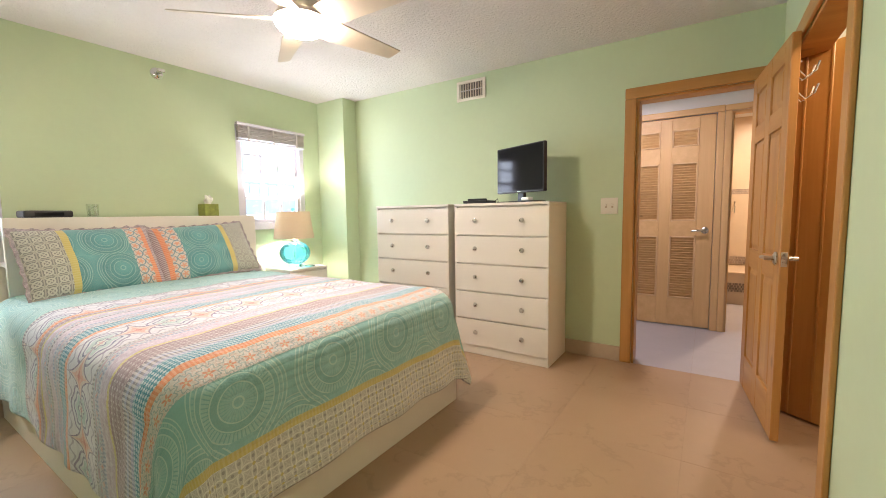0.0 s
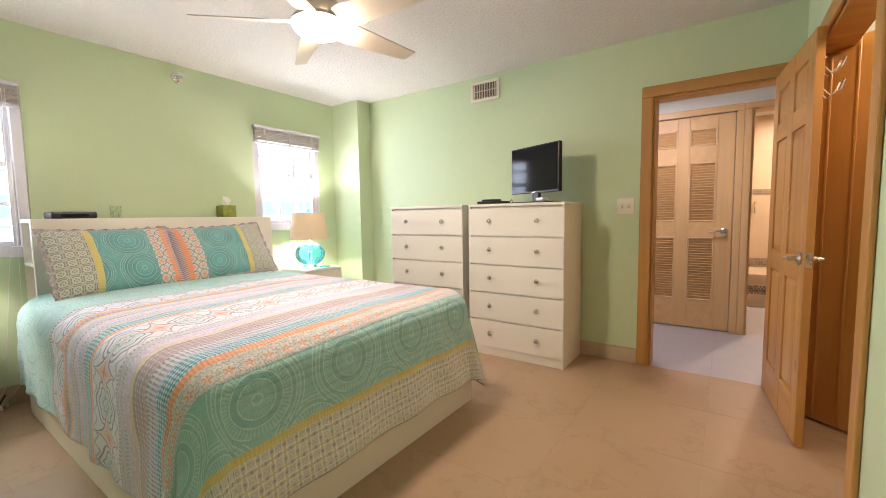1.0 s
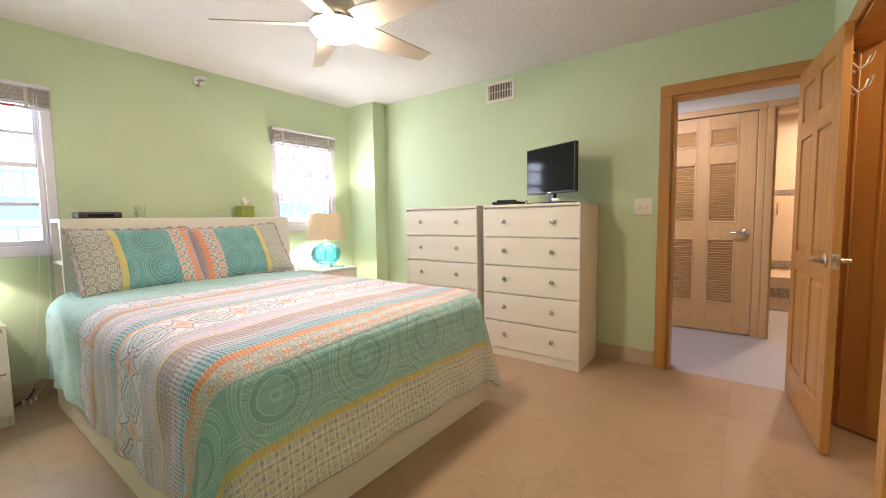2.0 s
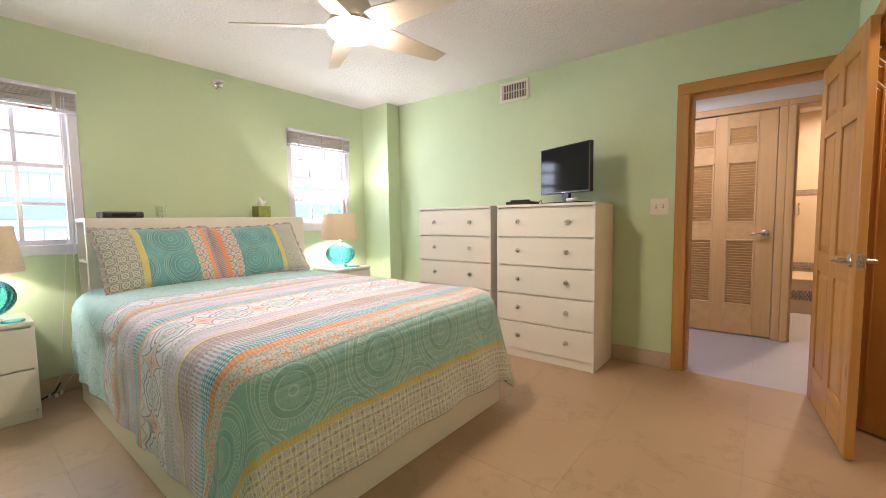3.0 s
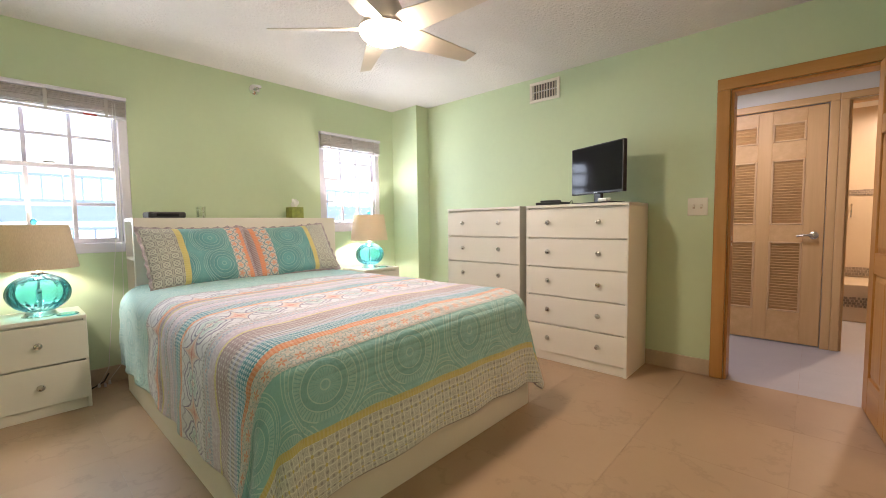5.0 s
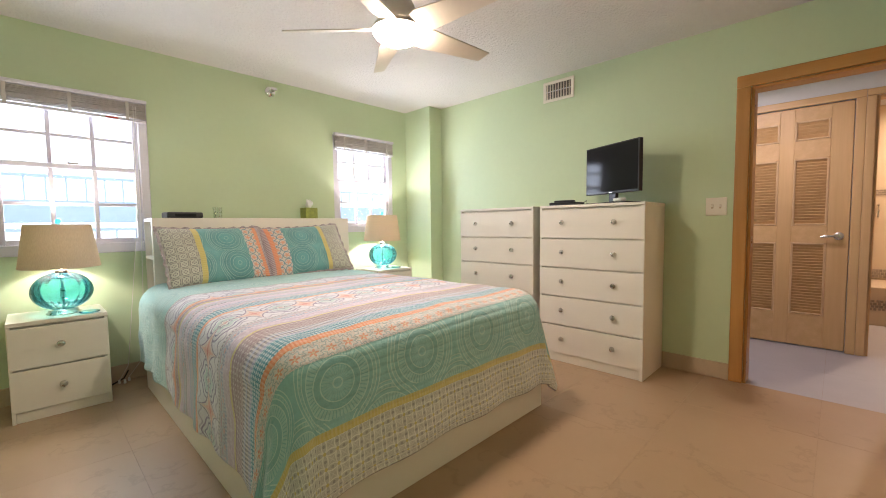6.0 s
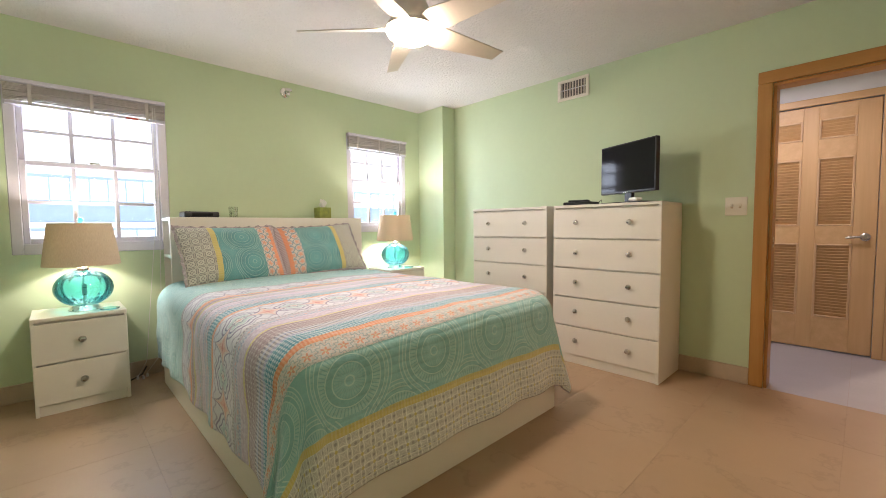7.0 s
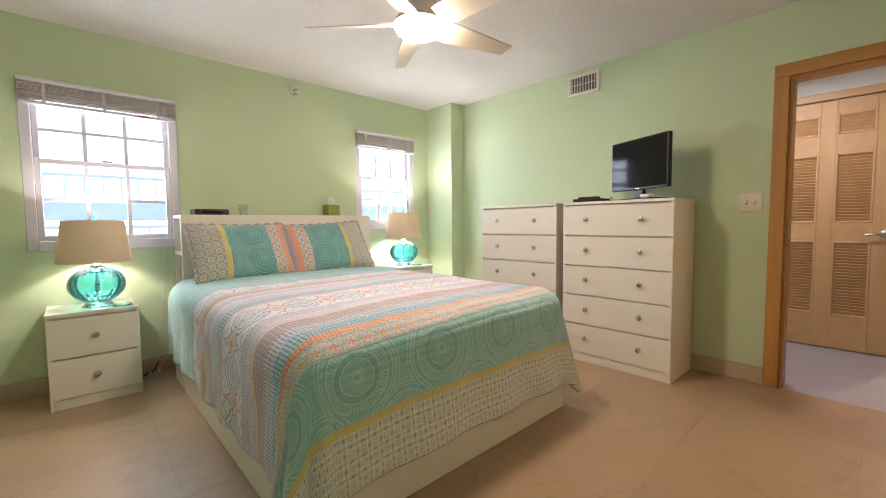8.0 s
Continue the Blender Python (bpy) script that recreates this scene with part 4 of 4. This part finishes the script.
def pillow(m, flip):
    """A flat-edged sham, 0.70 wide and 0.46 high, standing on its long edge; u runs from the outer edge."""
    w, h, t = 0.70, 0.47, 0.17
    th = thing("pillow", m, "pillow in patchwork sham with teal medallions, leaning on the headboard", "pillow", "pillows on the bed")
    n = 44
    bm = bmesh.new()
    uvl = bm.loops.layers.uv.new("UVMap")
    sides = []
    for s in (1, -1):
        g = []
        for j in range(n + 1):
            row = []
            for i in range(n + 1):
                a, b = i / n * 2 - 1, j / n * 2 - 1
                puff = (max(0, 1 - abs(a) ** 2.6) * max(0, 1 - abs(b) ** 2.6)) ** 0.55
                y = -s * (t / 2 * puff + 0.003) + 0.012 * noise.noise((a * 2.3, b * 2.3, 3.0 if flip else 7.0)) * puff
                x = a * w / 2 * (1 - 0.03 * (1 - b * b))
                z = (b * h / 2) * (1 - 0.07 * (1 - a * a)) + h / 2
                row.append((bm.verts.new((x, y, z)), ((1 - a if flip else 1 + a) * w / 2, (b + 1) * h / 2)))
            g.append(row)
        sides.append(g)
        for j in range(n):
            for i in range(n):
                q = [g[j][i], g[j][i + 1], g[j + 1][i + 1], g[j + 1][i]]
                f = bm.faces.new([x[0] for x in q])
                f.smooth = True
                for lp, x in zip(f.loops, q):
                    lp[uvl].uv = x[1]
    part("cushion", bm, "sham", th)
    # ruffle round the edge
    bm = bmesh.new()
    loop = []
    per = [(-1 + 2 * i / 60, -1) for i in range(60)] + [(1, -1 + 2 * i / 40) for i in range(40)] + [(1 - 2 * i / 60, 1) for i in range(60)] + [(-1, 1 - 2 * i / 40) for i in range(40)]
    for k, (a, b) in enumerate(per):
        x = a * w / 2 * (1 - 0.03 * (1 - b * b))
        z = (b * h / 2) * (1 - 0.07 * (1 - a * a)) + h / 2
        wob = 0.008 * math.sin(k * 0.9) + 0.004 * math.sin(k * 2.1)
        ext = 0.016 + 0.003 * math.sin(k * 1.1) + 0.002 * noise.noise((k * 0.7, 1.0, 2.0))
        dxn, dzn = (a if abs(a) == 1 else 0), (b if abs(b) == 1 else 0)
        loop.append([bm.verts.new((x - dxn * 0.01, yy * 0.004, z - dzn * 0.01)) for yy in (-1, 1)] + [bm.verts.new((x + dxn * ext, wob + yy * 0.003, z + dzn * ext)) for yy in (1, -1)])
    for k in range(len(loop)):
        a, b = loop[k], loop[(k + 1) % len(loop)]
        for q in range(4):
            bm.faces.new((a[q], a[(q + 1) % 4], b[(q + 1) % 4], b[q]))
    part("ruffle", bm, "ruffle", th, "mauve ruffled trim", True)
    return th


pillow(pose(-2.375, -0.575, 0.705, -33, 0, 4), False)
pillow(pose(-1.70, -0.58, 0.715, -35, -2.5, -3), True)

# ---------- dressers and nightstands ----------


def knob(parent, x, y, z, toward):
    """A round nickel knob; toward: 'x' faces -x, 'y' faces -y."""
    bm = bmesh.new()
    m = pose(x, y, z, 0, -90) if toward == "x" else pose(x, y, z, 90)
    lathe(bm, [(0.0, 0.0), (0.008, 0.0), (0.008, 0.010), (0.015, 0.014), (0.0195, 0.022), (0.0165, 0.030), (0.009, 0.034), (0.0, 0.0345)], 20, m)
    return part("knob", bm, "steel", parent, "round nickel knob", True)


def dresser(m, label):
    """Five wide drawers; origin at the floor, at the middle of the front, facing -x; 0.80 along y."""
    w, d, h = 0.806, 0.425, 1.244
    th = thing("dresser", m, label, "dresser", "white dressers")
    for y0 in (-w / 2, w / 2 - 0.02):
        boxpart("side_panel", (0.002, d, y0, y0 + 0.02, 0, h - 0.022), "white", th, 0.0015)
    boxpart("top", (-0.001, d, -w / 2, w / 2, h - 0.0215, h), "white", th, 0.002)
    boxpart("back", (d - 0.008, d - 0.001, -w / 2 + 0.021, w / 2 - 0.021, 0.05, h - 0.023), "white", th)
    boxpart("inner", (0.024, 0.034, -w / 2 + 0.021, w / 2 - 0.021, 0.06, h - 0.024), "white", th)
    boxpart("plinth", (0.012, 0.03, -w / 2 + 0.021, w / 2 - 0.021, 0, 0.068), "white", th, 0.001)
    n, z0, z1 = 5, 0.072, h - 0.026
    step = (z1 - z0) / n
    for k in range(n):
        a, b = z0 + k * step, z0 + (k + 1) * step - 0.010
        bm = bmesh.new()
        box(bm, 0.0, 0.02, -w / 2 + 0.003, w / 2 - 0.003, a, b, 0.0015)
        dr = part("drawer", bm, "white", th)
        for yy in (-0.2, 0.2):
            knob(dr, 0.0, yy, (a + b) / 2 + 0.01, "x")
    return th


DL = dresser(pose(-0.443, -1.493, 0, 0, 0, 0), "tall white five-drawer dresser standing next to the column")
DR = dresser(pose(-0.443, -2.360, 0, 0, 0, 0), "tall white five-drawer dresser with a television on top")


def nightstand(m, label, h):
    """Two drawers, facing -y; origin at the floor, at the middle of the front."""
    w, d = 0.442, 0.39
    th = thing("nightstand", m, label, "nightstand", "white nightstands")
    for x0 in (-w / 2, w / 2 - 0.018):
        boxpart("side_panel", (x0, x0 + 0.018, 0.002, d, 0, h - 0.023), "white", th, 0.0015)
    boxpart("top", (-w / 2, w / 2, -0.001, d, h - 0.0225, h), "white", th, 0.002)
    boxpart("back", (-w / 2 + 0.019, w / 2 - 0.019, d - 0.008, d - 0.001, 0.03, h - 0.024), "white", th)
    boxpart("inner", (-w / 2 + 0.019, w / 2 - 0.019, 0.024, 0.034, 0.062, h - 0.025), "white", th)
    boxpart("plinth", (-w / 2 + 0.019, w / 2 - 0.019, 0.012, 0.03, 0, 0.06), "white", th, 0.001)
    z0, z1 = 0.064, h - 0.026
    step = (z1 - z0) / 2
    for k in range(2):
        a, b = z0 + k * step, z0 + (k + 1) * step - 0.010
        dr = boxpart("drawer", (-w / 2 + 0.003, w / 2 - 0.003, 0.0, 0.02, a, b), "white", th, 0.0015)
        knob(dr, 0, 0.0, (a + b) / 2 + 0.005, "y")
    return th


nightstand(pose(-3.254, -0.412, 0), "white two-drawer nightstand with a turquoise lamp, under the window", 0.580)
nightstand(pose(-0.735, -0.45, 0), "white two-drawer nightstand with a turquoise lamp, between bed and column", 0.655)


def table_lamp(m):
    th = thing("table_lamp", m, "turquoise ribbed glass table lamp with a beige linen shade, lit", "lamp", "bedside lamps")
    bm = bmesh.new()
    lathe(bm, [(0.0, 0.0), (0.082, 0.0), (0.085, 0.006), (0.074, 0.012), (0.070, 0.022), (0.060, 0.028), (0.0, 0.028)], 40)
    part("base", bm, "steel", th, "nickel foot", True)
    prof = []
    for k in range(17):
        a = -math.pi / 2 + 0.42 + (math.pi - 0.74) * k / 16
        prof.append((0.148 * math.cos(a), 0.140 + 0.120 * math.sin(a)))
    bm = bmesh.new()
    lathe(bm, prof, 96, None, False, lambda a, z: 1 + 0.010 * math.sin(20 * a))
    part("glass_body", bm, "teal", th, "ribbed turquoise glass body", True)
    bm = bmesh.new()
    lathe(bm, [(0.0, 0.02), (0.008, 0.02), (0.008, 0.09), (0.013, 0.092), (0.013, 0.16), (0.007, 0.165), (0.007, 0.25), (0.028, 0.252), (0.030, 0.268), (0.02, 0.276), (0.018, 0.295), (0.010, 0.30), (0.010, 0.33), (0.0, 0.33)], 20)
    part("stem", bm, "steel", th, "nickel stem", True)
    bm = bmesh.new()
    lathe(bm, [(0.193, 0.288), (0.157, 0.553), (0.155, 0.553), (0.191, 0.288)], 56)
    bm.faces.ensure_lookup_table()
    part("shade", bm, "linen", th, "beige linen shade", True)
    bm = bmesh.new()
    for k in range(3):
        a = k * 2.094
        tube(bm, [(0, 0, 0.545), (0.156 * math.cos(a), 0.156 * math.sin(a), 0.545)], 0.002, 5)
    tube(bm, [(0, 0, 0.31), (0.04, 0, 0.36), (0.04, 0, 0.46), (0, 0, 0.545), (0, 0, 0.545)], 0.002, 5)
    part("harp", bm, "steel", th)
    bm = bmesh.new()
    lathe(bm, [(0.0, 0.545), (0.008, 0.55), (0.016, 0.574), (0.010, 0.587), (0.0, 0.59)], 14)
    part("finial", bm, "teal", th, "turquoise glass finial", True)
    return th


L1 = table_lamp(pose(-3.225, -0.24, 0.5805))
L2 = table_lamp(pose(-0.745, -0.25, 0.6555, 0, 0, 20))

# coaster discs on the nightstands
for x, y, zz in ((-3.11, -0.33, 0.5805), (-0.64, -0.34, 0.6555)):
    bm = bmesh.new()
    lathe(bm, [(0, 0), (0.05, 0), (0.052, 0.004), (0.05, 0.008), (0, 0.008)], 28, pose(x, y, zz))
    tagged(make("coaster", bm, "teal", None, "", True), "round turquoise glass coaster on the nightstand", "coaster", "coasters")

# ---------- on the dresser ----------
DT = 1.2445
tv = thing("television", pose(-0.262, -2.468, DT, 0, 0, -24), "black flat-screen television on a pedestal, switched off", "television")
bm = bmesh.new()
box(bm, -0.018, 0.018, -0.262, 0.262, 0.078, 0.446, 0.004, 2)
part("bezel", bm, "black", tv)
boxpart("screen", (-0.0192, -0.0182, -0.252, 0.252, 0.094, 0.437), "screen", tv, 0, "dark glossy screen")
bm = bmesh.new()
box(bm, 0.0, 0.03, -0.035, 0.035, 0.01, 0.11, 0.006, 2)
part("neck", bm, "black", tv)
bm = bmesh.new()
box(bm, -0.085, 0.085, -0.19, 0.19, 0, 0.011, 0.004, 2)
part("foot", bm, "black", tv)
boxpart("badge", (-0.0195, -0.0182, -0.02, 0.02, 0.082, 0.087), "steel", tv)
bm = bmesh.new()
box(bm, -0.045, 0.045, -0.028, 0.028, 0, 0.026, 0.012, 3, pose(-0.36, -2.56, DT + 0.0115, 0, 0, 60))
tagged(make("mouse", bm, "paper", None, "", True), "white rounded mouse on the television foot", "mouse")
bm = bmesh.new()
box(bm, -0.44, -0.28, -2.26, -2.04, DT, DT + 0.022, 0.004, 2)
tagged(make("media_box", bm, "black"), "flat black media player box on the dresser", "media player")
bm = bmesh.new()
box(bm, -0.42, -0.375, -2.23, -2.07, DT + 0.0225, DT + 0.038, 0.006, 2)
tagged(make("remote_control", bm, "black"), "black remote control lying on the media box", "remote")
bm = bmesh.new()
tube(bm, [(-0.30, -2.255, DT + 0.012), (-0.29, -2.28, DT + 0.035), (-0.30, -2.29, DT + 0.01), (-0.25, -2.28, DT + 0.004)], 0.003, 6)
tagged(make("cable", bm, "black", None, "", True), "thin black cable behind the media box", "cable")

# ---------- on the headboard ----------
tb = thing("tissue_box", pose(-1.513, -0.15, 1.175), "green patterned tissue box on the headboard", "tissue box")
bm = bmesh.new()
box(bm, -0.058, 0.058, -0.058, 0.058, 0, 0.10, 0.004, 2)
part("box", bm, "tissuebox", tb)
bm = bmesh.new()
g = []
for j in range(9):
    row = []
    for i in range(17):
        a = i / 16 * 2 * math.pi
        r = 0.012 + 0.030 * (j / 8) ** 0.8 * (0.7 + 0.5 * math.sin(a * 3 + j * 0.3)) * (1 - 0.6 * (j / 8) ** 4)
        row.append(bm.verts.new((r * math.cos(a) * 1.3, r * math.sin(a) * 0.7, 0.098 + 0.065 * j / 8 * (1 + 0.25 * math.sin(a * 2)))))
    g.append(row)
for j in range(8):
    for i in range(16):
        bm.faces.new((g[j][i], g[j][i + 1], g[j + 1][i + 1], g[j + 1][i]))
part("tissue", bm, "paper", tb, "crumpled white tissue", True)
ck = thing("clock_radio", pose(-2.535, -0.15, 1.175, 0, 0, 4), "low black clock radio on the headboard", "radio")
bm = bmesh.new()
box(bm, -0.12, 0.12, -0.07, 0.07, 0, 0.045, 0.012, 3)
part("body", bm, "black", ck)
boxpart("display", (-0.07, 0.07, -0.0712, -0.0702, 0.012, 0.033), "screen", ck, 0, "dark display")
bm = bmesh.new()
lathe(bm, [(0.0, 0.0), (0.032, 0.0), (0.036, 0.09), (0.034, 0.09), (0.030, 0.006), (0.0, 0.006)], 28, pose(-2.284, -0.12, 1.175))
tagged(make("drinking_glass", bm, "clear", None, "", True), "clear empty drinking glass on the headboard", "glass")

# ---------- wall and ceiling fixtures ----------
sw = thing("light_switch", pose(-0.0005, -3.085, 1.206), "ivory double light switch plate beside the doorway", "switch")
boxpart("plate", (-0.006, 0, -0.062, 0.062, -0.062, 0.062), "plate", sw, 0.002)
for yy in (-0.023, 0.023):
    boxpart("toggle", (-0.016, -0.006, yy - 0.005, yy + 0.005, -0.002, 0.014), "plate", sw, 0.001)
    boxpart("slot", (-0.0068, -0.0058, yy - 0.007, yy + 0.007, -0.014, 0.016), "base", sw)

vent = thing("wall_vent", pose(-0.0005, -1.88, 2.283), "white metal air vent high on the wall, opening shade painted dark", "vent")
bm = bmesh.new()
for d in ((-0.148, 0.148, 0.064, 0.09), (-0.148, 0.148, -0.09, -0.064), (-0.148, -0.118, -0.064, 0.064), (0.118, 0.148, -0.064, 0.064)):
    box(bm, -0.012, 0, d[0], d[1], d[2], d[3], 0.003)
part("frame", bm, "plate", vent)
# dark sheet behind the slats paints the shade of the duct
boxpart("backing", (-0.002, -0.001, -0.118, 0.118, -0.064, 0.064), "gap_shade", vent)
for k in range(9):
    yy = -0.105 + k * 0.0262
    bm = bmesh.new()
    box(bm, -0.009, 0.009, -0.0035, 0.0035, -0.064, 0.064, 0, 1, pose(-0.008, yy, 0, 0, 0, 14))
    part("slat", bm, "plate", vent)
boxpart("cross_bar", (-0.011, -0.006, -0.118, 0.118, -0.004, 0.004), "whiteframe", vent)

spk = thing("fire_sprinkler", pose(-1.775, -0.0005, 2.312) @ Matrix.Diagonal((1.3, 1.3, 1.3, 1)), "chrome sidewall fire sprinkler head on the green wall", "sprinkler")
bm = bmesh.new()
lathe(bm, [(0.0, 0.0), (0.036, 0.0), (0.034, 0.006), (0.018, 0.014), (0.0, 0.014)], 26, pose(0, 0, 0, 90))
part("escutcheon", bm, "chrome", spk, "", True)
bm = bmesh.new()
lathe(bm, [(0.0, 0.0), (0.011, 0.0), (0.009, 0.03), (0.0, 0.03)], 14, pose(0, -0.012, 0, 90))
tube(bm, [(-0.012, -0.03, 0), (-0.016, -0.05, 0), (0, -0.064, 0)], 0.003, 6)
tube(bm, [(0.012, -0.03, 0), (0.016, -0.05, 0), (0, -0.064, 0)], 0.003, 6)
part("head", bm, "chrome", spk, "", True)
boxpart("deflector", (-0.02, 0.02, -0.068, -0.06, -0.002, 0.016), "chrome", spk, 0.001)

# ceiling fan
FX, FY, FZ, FPH = -1.955, -2.02, 2.12, 134.5
fan = thing("ceiling_fan", pose(FX, FY, H), "five-bladed beige ceiling fan with a lit frosted bowl, at rest", "ceiling fan")
bm = bmesh.new()
lathe(bm, [(0.0, 0.0), (0.075, 0.0), (0.075, -0.02), (0.06, -0.05), (0.03, -0.06), (0.0, -0.06)], 36)
part("canopy", bm, "fanbody", fan, "", True)
bm = bmesh.new()
lathe(bm, [(0.013, -0.05), (0.013, -0.16)], 16)
part("downrod", bm, "fanbody", fan, "", True)
bm = bmesh.new()
lathe(bm, [(0.0, -0.13), (0.04, -0.135), (0.085, -0.165), (0.10, -0.20), (0.105, -0.25), (0.10, -0.275), (0.0, -0.275)], 40)
part("motor_housing", bm, "fanbody", fan, "", True)
for k in range(5):
    bm = bmesh.new()
    r0, r1, nseg = 0.09, 0.61, 16
    rows = []
    for i in range(nseg + 1):
        r = r0 + (r1 - r0) * i / nseg
        s = i / nseg
        half = 0.040 + 0.026 * min(1, s / 0.18) ** 0.6 - 0.036 * max(0, s - 0.18)
        skew = 0.022 if s == 1 else 0.0      # the tip is cut at a slant
        rows.append([bm.verts.new((r - skew * (1 if y > 0 else 0), y, z - 0.36 * y)) for y, z in ((-half, 0.003), (half, 0.003), (half, -0.003), (-half, -0.003))])
    for a, b in zip(rows, rows[1:]):
        for q in range(4):
            bm.faces.new((a[q], a[(q + 1) % 4], b[(q + 1) % 4], b[q]))
    bm.faces.new(rows[0])
    bm.faces.new(rows[-1][::-1])
    b = part("blade", bm, "fanblade", fan, "", True)
    b.matrix_basis = pose(0, 0, FZ - H, 0, 0, FPH - 72 * k)
bm = bmesh.new()
lathe(bm, [(0.105, -0.275), (0.125, -0.282), (0.13, -0.30), (0.125, -0.305)], 40)
part("light_ring", bm, "fanbody", fan, "", True)
bm = bmesh.new()
lathe(bm, [(0.128, -0.302)] + [(0.128 * math.cos(a), -0.302 - 0.068 * math.sin(a)) for a in [k * math.pi / 2 / 10 for k in range(1, 10)]] + [(0.001, -0.370)], 40)
part("light_bowl", bm, "bowl", fan, "glowing frosted glass bowl", True)

# ---------- hall and bath ----------
bm = bmesh.new()
lathe(bm, [(0.0, 0.0), (0.065, 0.0), (0.065, -0.02), (0.05, -0.035), (0.0, -0.037)], 28, pose(1.13, -3.10, HALL_H))
tagged(make("smoke_alarm", bm, "plate", None, "", True), "round white smoke alarm on the hall ceiling", "smoke alarm")
dl = thing("downlight", pose(2.75, -4.35, H), "round recessed downlight in the bathroom ceiling, lit", "light")
bm = bmesh.new()
lathe(bm, [(0.075, 0.0), (0.09, -0.004), (0.075, -0.008), (0.07, -0.004)], 28)
part("ring", bm, "paper", dl, "", True)
bm = bmesh.new()
lathe(bm, [(0.0, -0.003), (0.07, -0.003)], 28)
part("lens", bm, "bathglow", dl)
for z0, z1, nm in ((1.38, 1.45, "wall_trim_1"), (0.42, 0.52, "wall_trim_2")):
    bm = bmesh.new()
    for k in range(60):
        for r in range(3):
            hh = (z1 - z0) / 3
            yy = -5.4 + k * 0.03 + (0.015 if r % 2 else 0)
            box(bm, 3.588, 3.6 - 0.0005, yy, yy + 0.027, z0 + r * hh, z0 + (r + 1) * hh - 0.003)
    tagged(make(nm, bm, "mosaic"), "band of small brown mosaic tiles on the bathroom wall", "tile band", kind="structure")
bm = bmesh.new()
box(bm, 2.75, 3.587, -5.39, -3.79, 0.0, 0.40, 0.01, 2)
tagged(make("shower_bench", bm, "bathtile"), "low tiled ledge at the back of the bathroom", "ledge")
bm = bmesh.new()
for k in range(50):
    for r in range(4):
        yy = -5.38 + k * 0.032 + (0.016 if r % 2 else 0)
        box(bm, 2.738, 2.7495, yy, yy + random.uniform(0.016, 0.03), 0.16 + r * 0.028, 0.184 + r * 0.028)
tagged(make("wall_trim_3", bm, "mosaic"), "band of small brown mosaic tiles along the ledge", "tile band", kind="structure")

bm = bmesh.new()
tube(bm, [(3.599, -4.02, 1.12), (3.55, -4.02, 1.13), (3.54, -4.02, 1.2), (3.55, -4.02, 1.27), (3.599, -4.02, 1.28)], 0.009, 8)
tagged(make("grab_handle", bm, "chrome", None, "", True), "upright chrome handle on the tiled bathroom wall", "handle")

# cable on the floor by the bed
bm = bmesh.new()
tube(bm, [(-3.14, -0.10, 0.05), (-3.08, -0.09, 0.006), (-3.0, -0.08, 0.006), (-2.93, -0.06, 0.03), (-2.90, -0.05, 0.08)], 0.005, 7)
tagged(make("cable", bm, "black", None, "", True), "black power cable lying on the floor by the headboard", "cable")

# ---------- floor tiles ----------


def tiles(parent, x0, x1, y0, y1, size, ox, oy, material):
    bm = bmesh.new()
    box(bm, 0.0004, size - 0.0004, 0.0004, size - 0.0004, -0.0022, 0.0, 0.0003)
    me = bpy.data.meshes.new("tile")
    bm.to_mesh(me)
    bm.free()
    me.materials.append(M[material])
    i0, i1 = math.floor((x0 - ox) / size), math.ceil((x1 - ox) / size)
    j0, j1 = math.floor((y0 - oy) / size), math.ceil((y1 - oy) / size)
    for i in range(i0, i1):
        for j in range(j0, j1):
            o = new("tile", me)
            o.parent = parent
            o.location = (ox + i * size, oy + j * size, 0)


tiles(floor, -4.4, -0.01, -5.4, 0.0, 0.61, 0.0, 0.0, "tile")
tiles(hall_floor, 0.02, 3.6, -5.4, -1.2, 0.61, 0.0, 0.0, "hall_lit_tile")
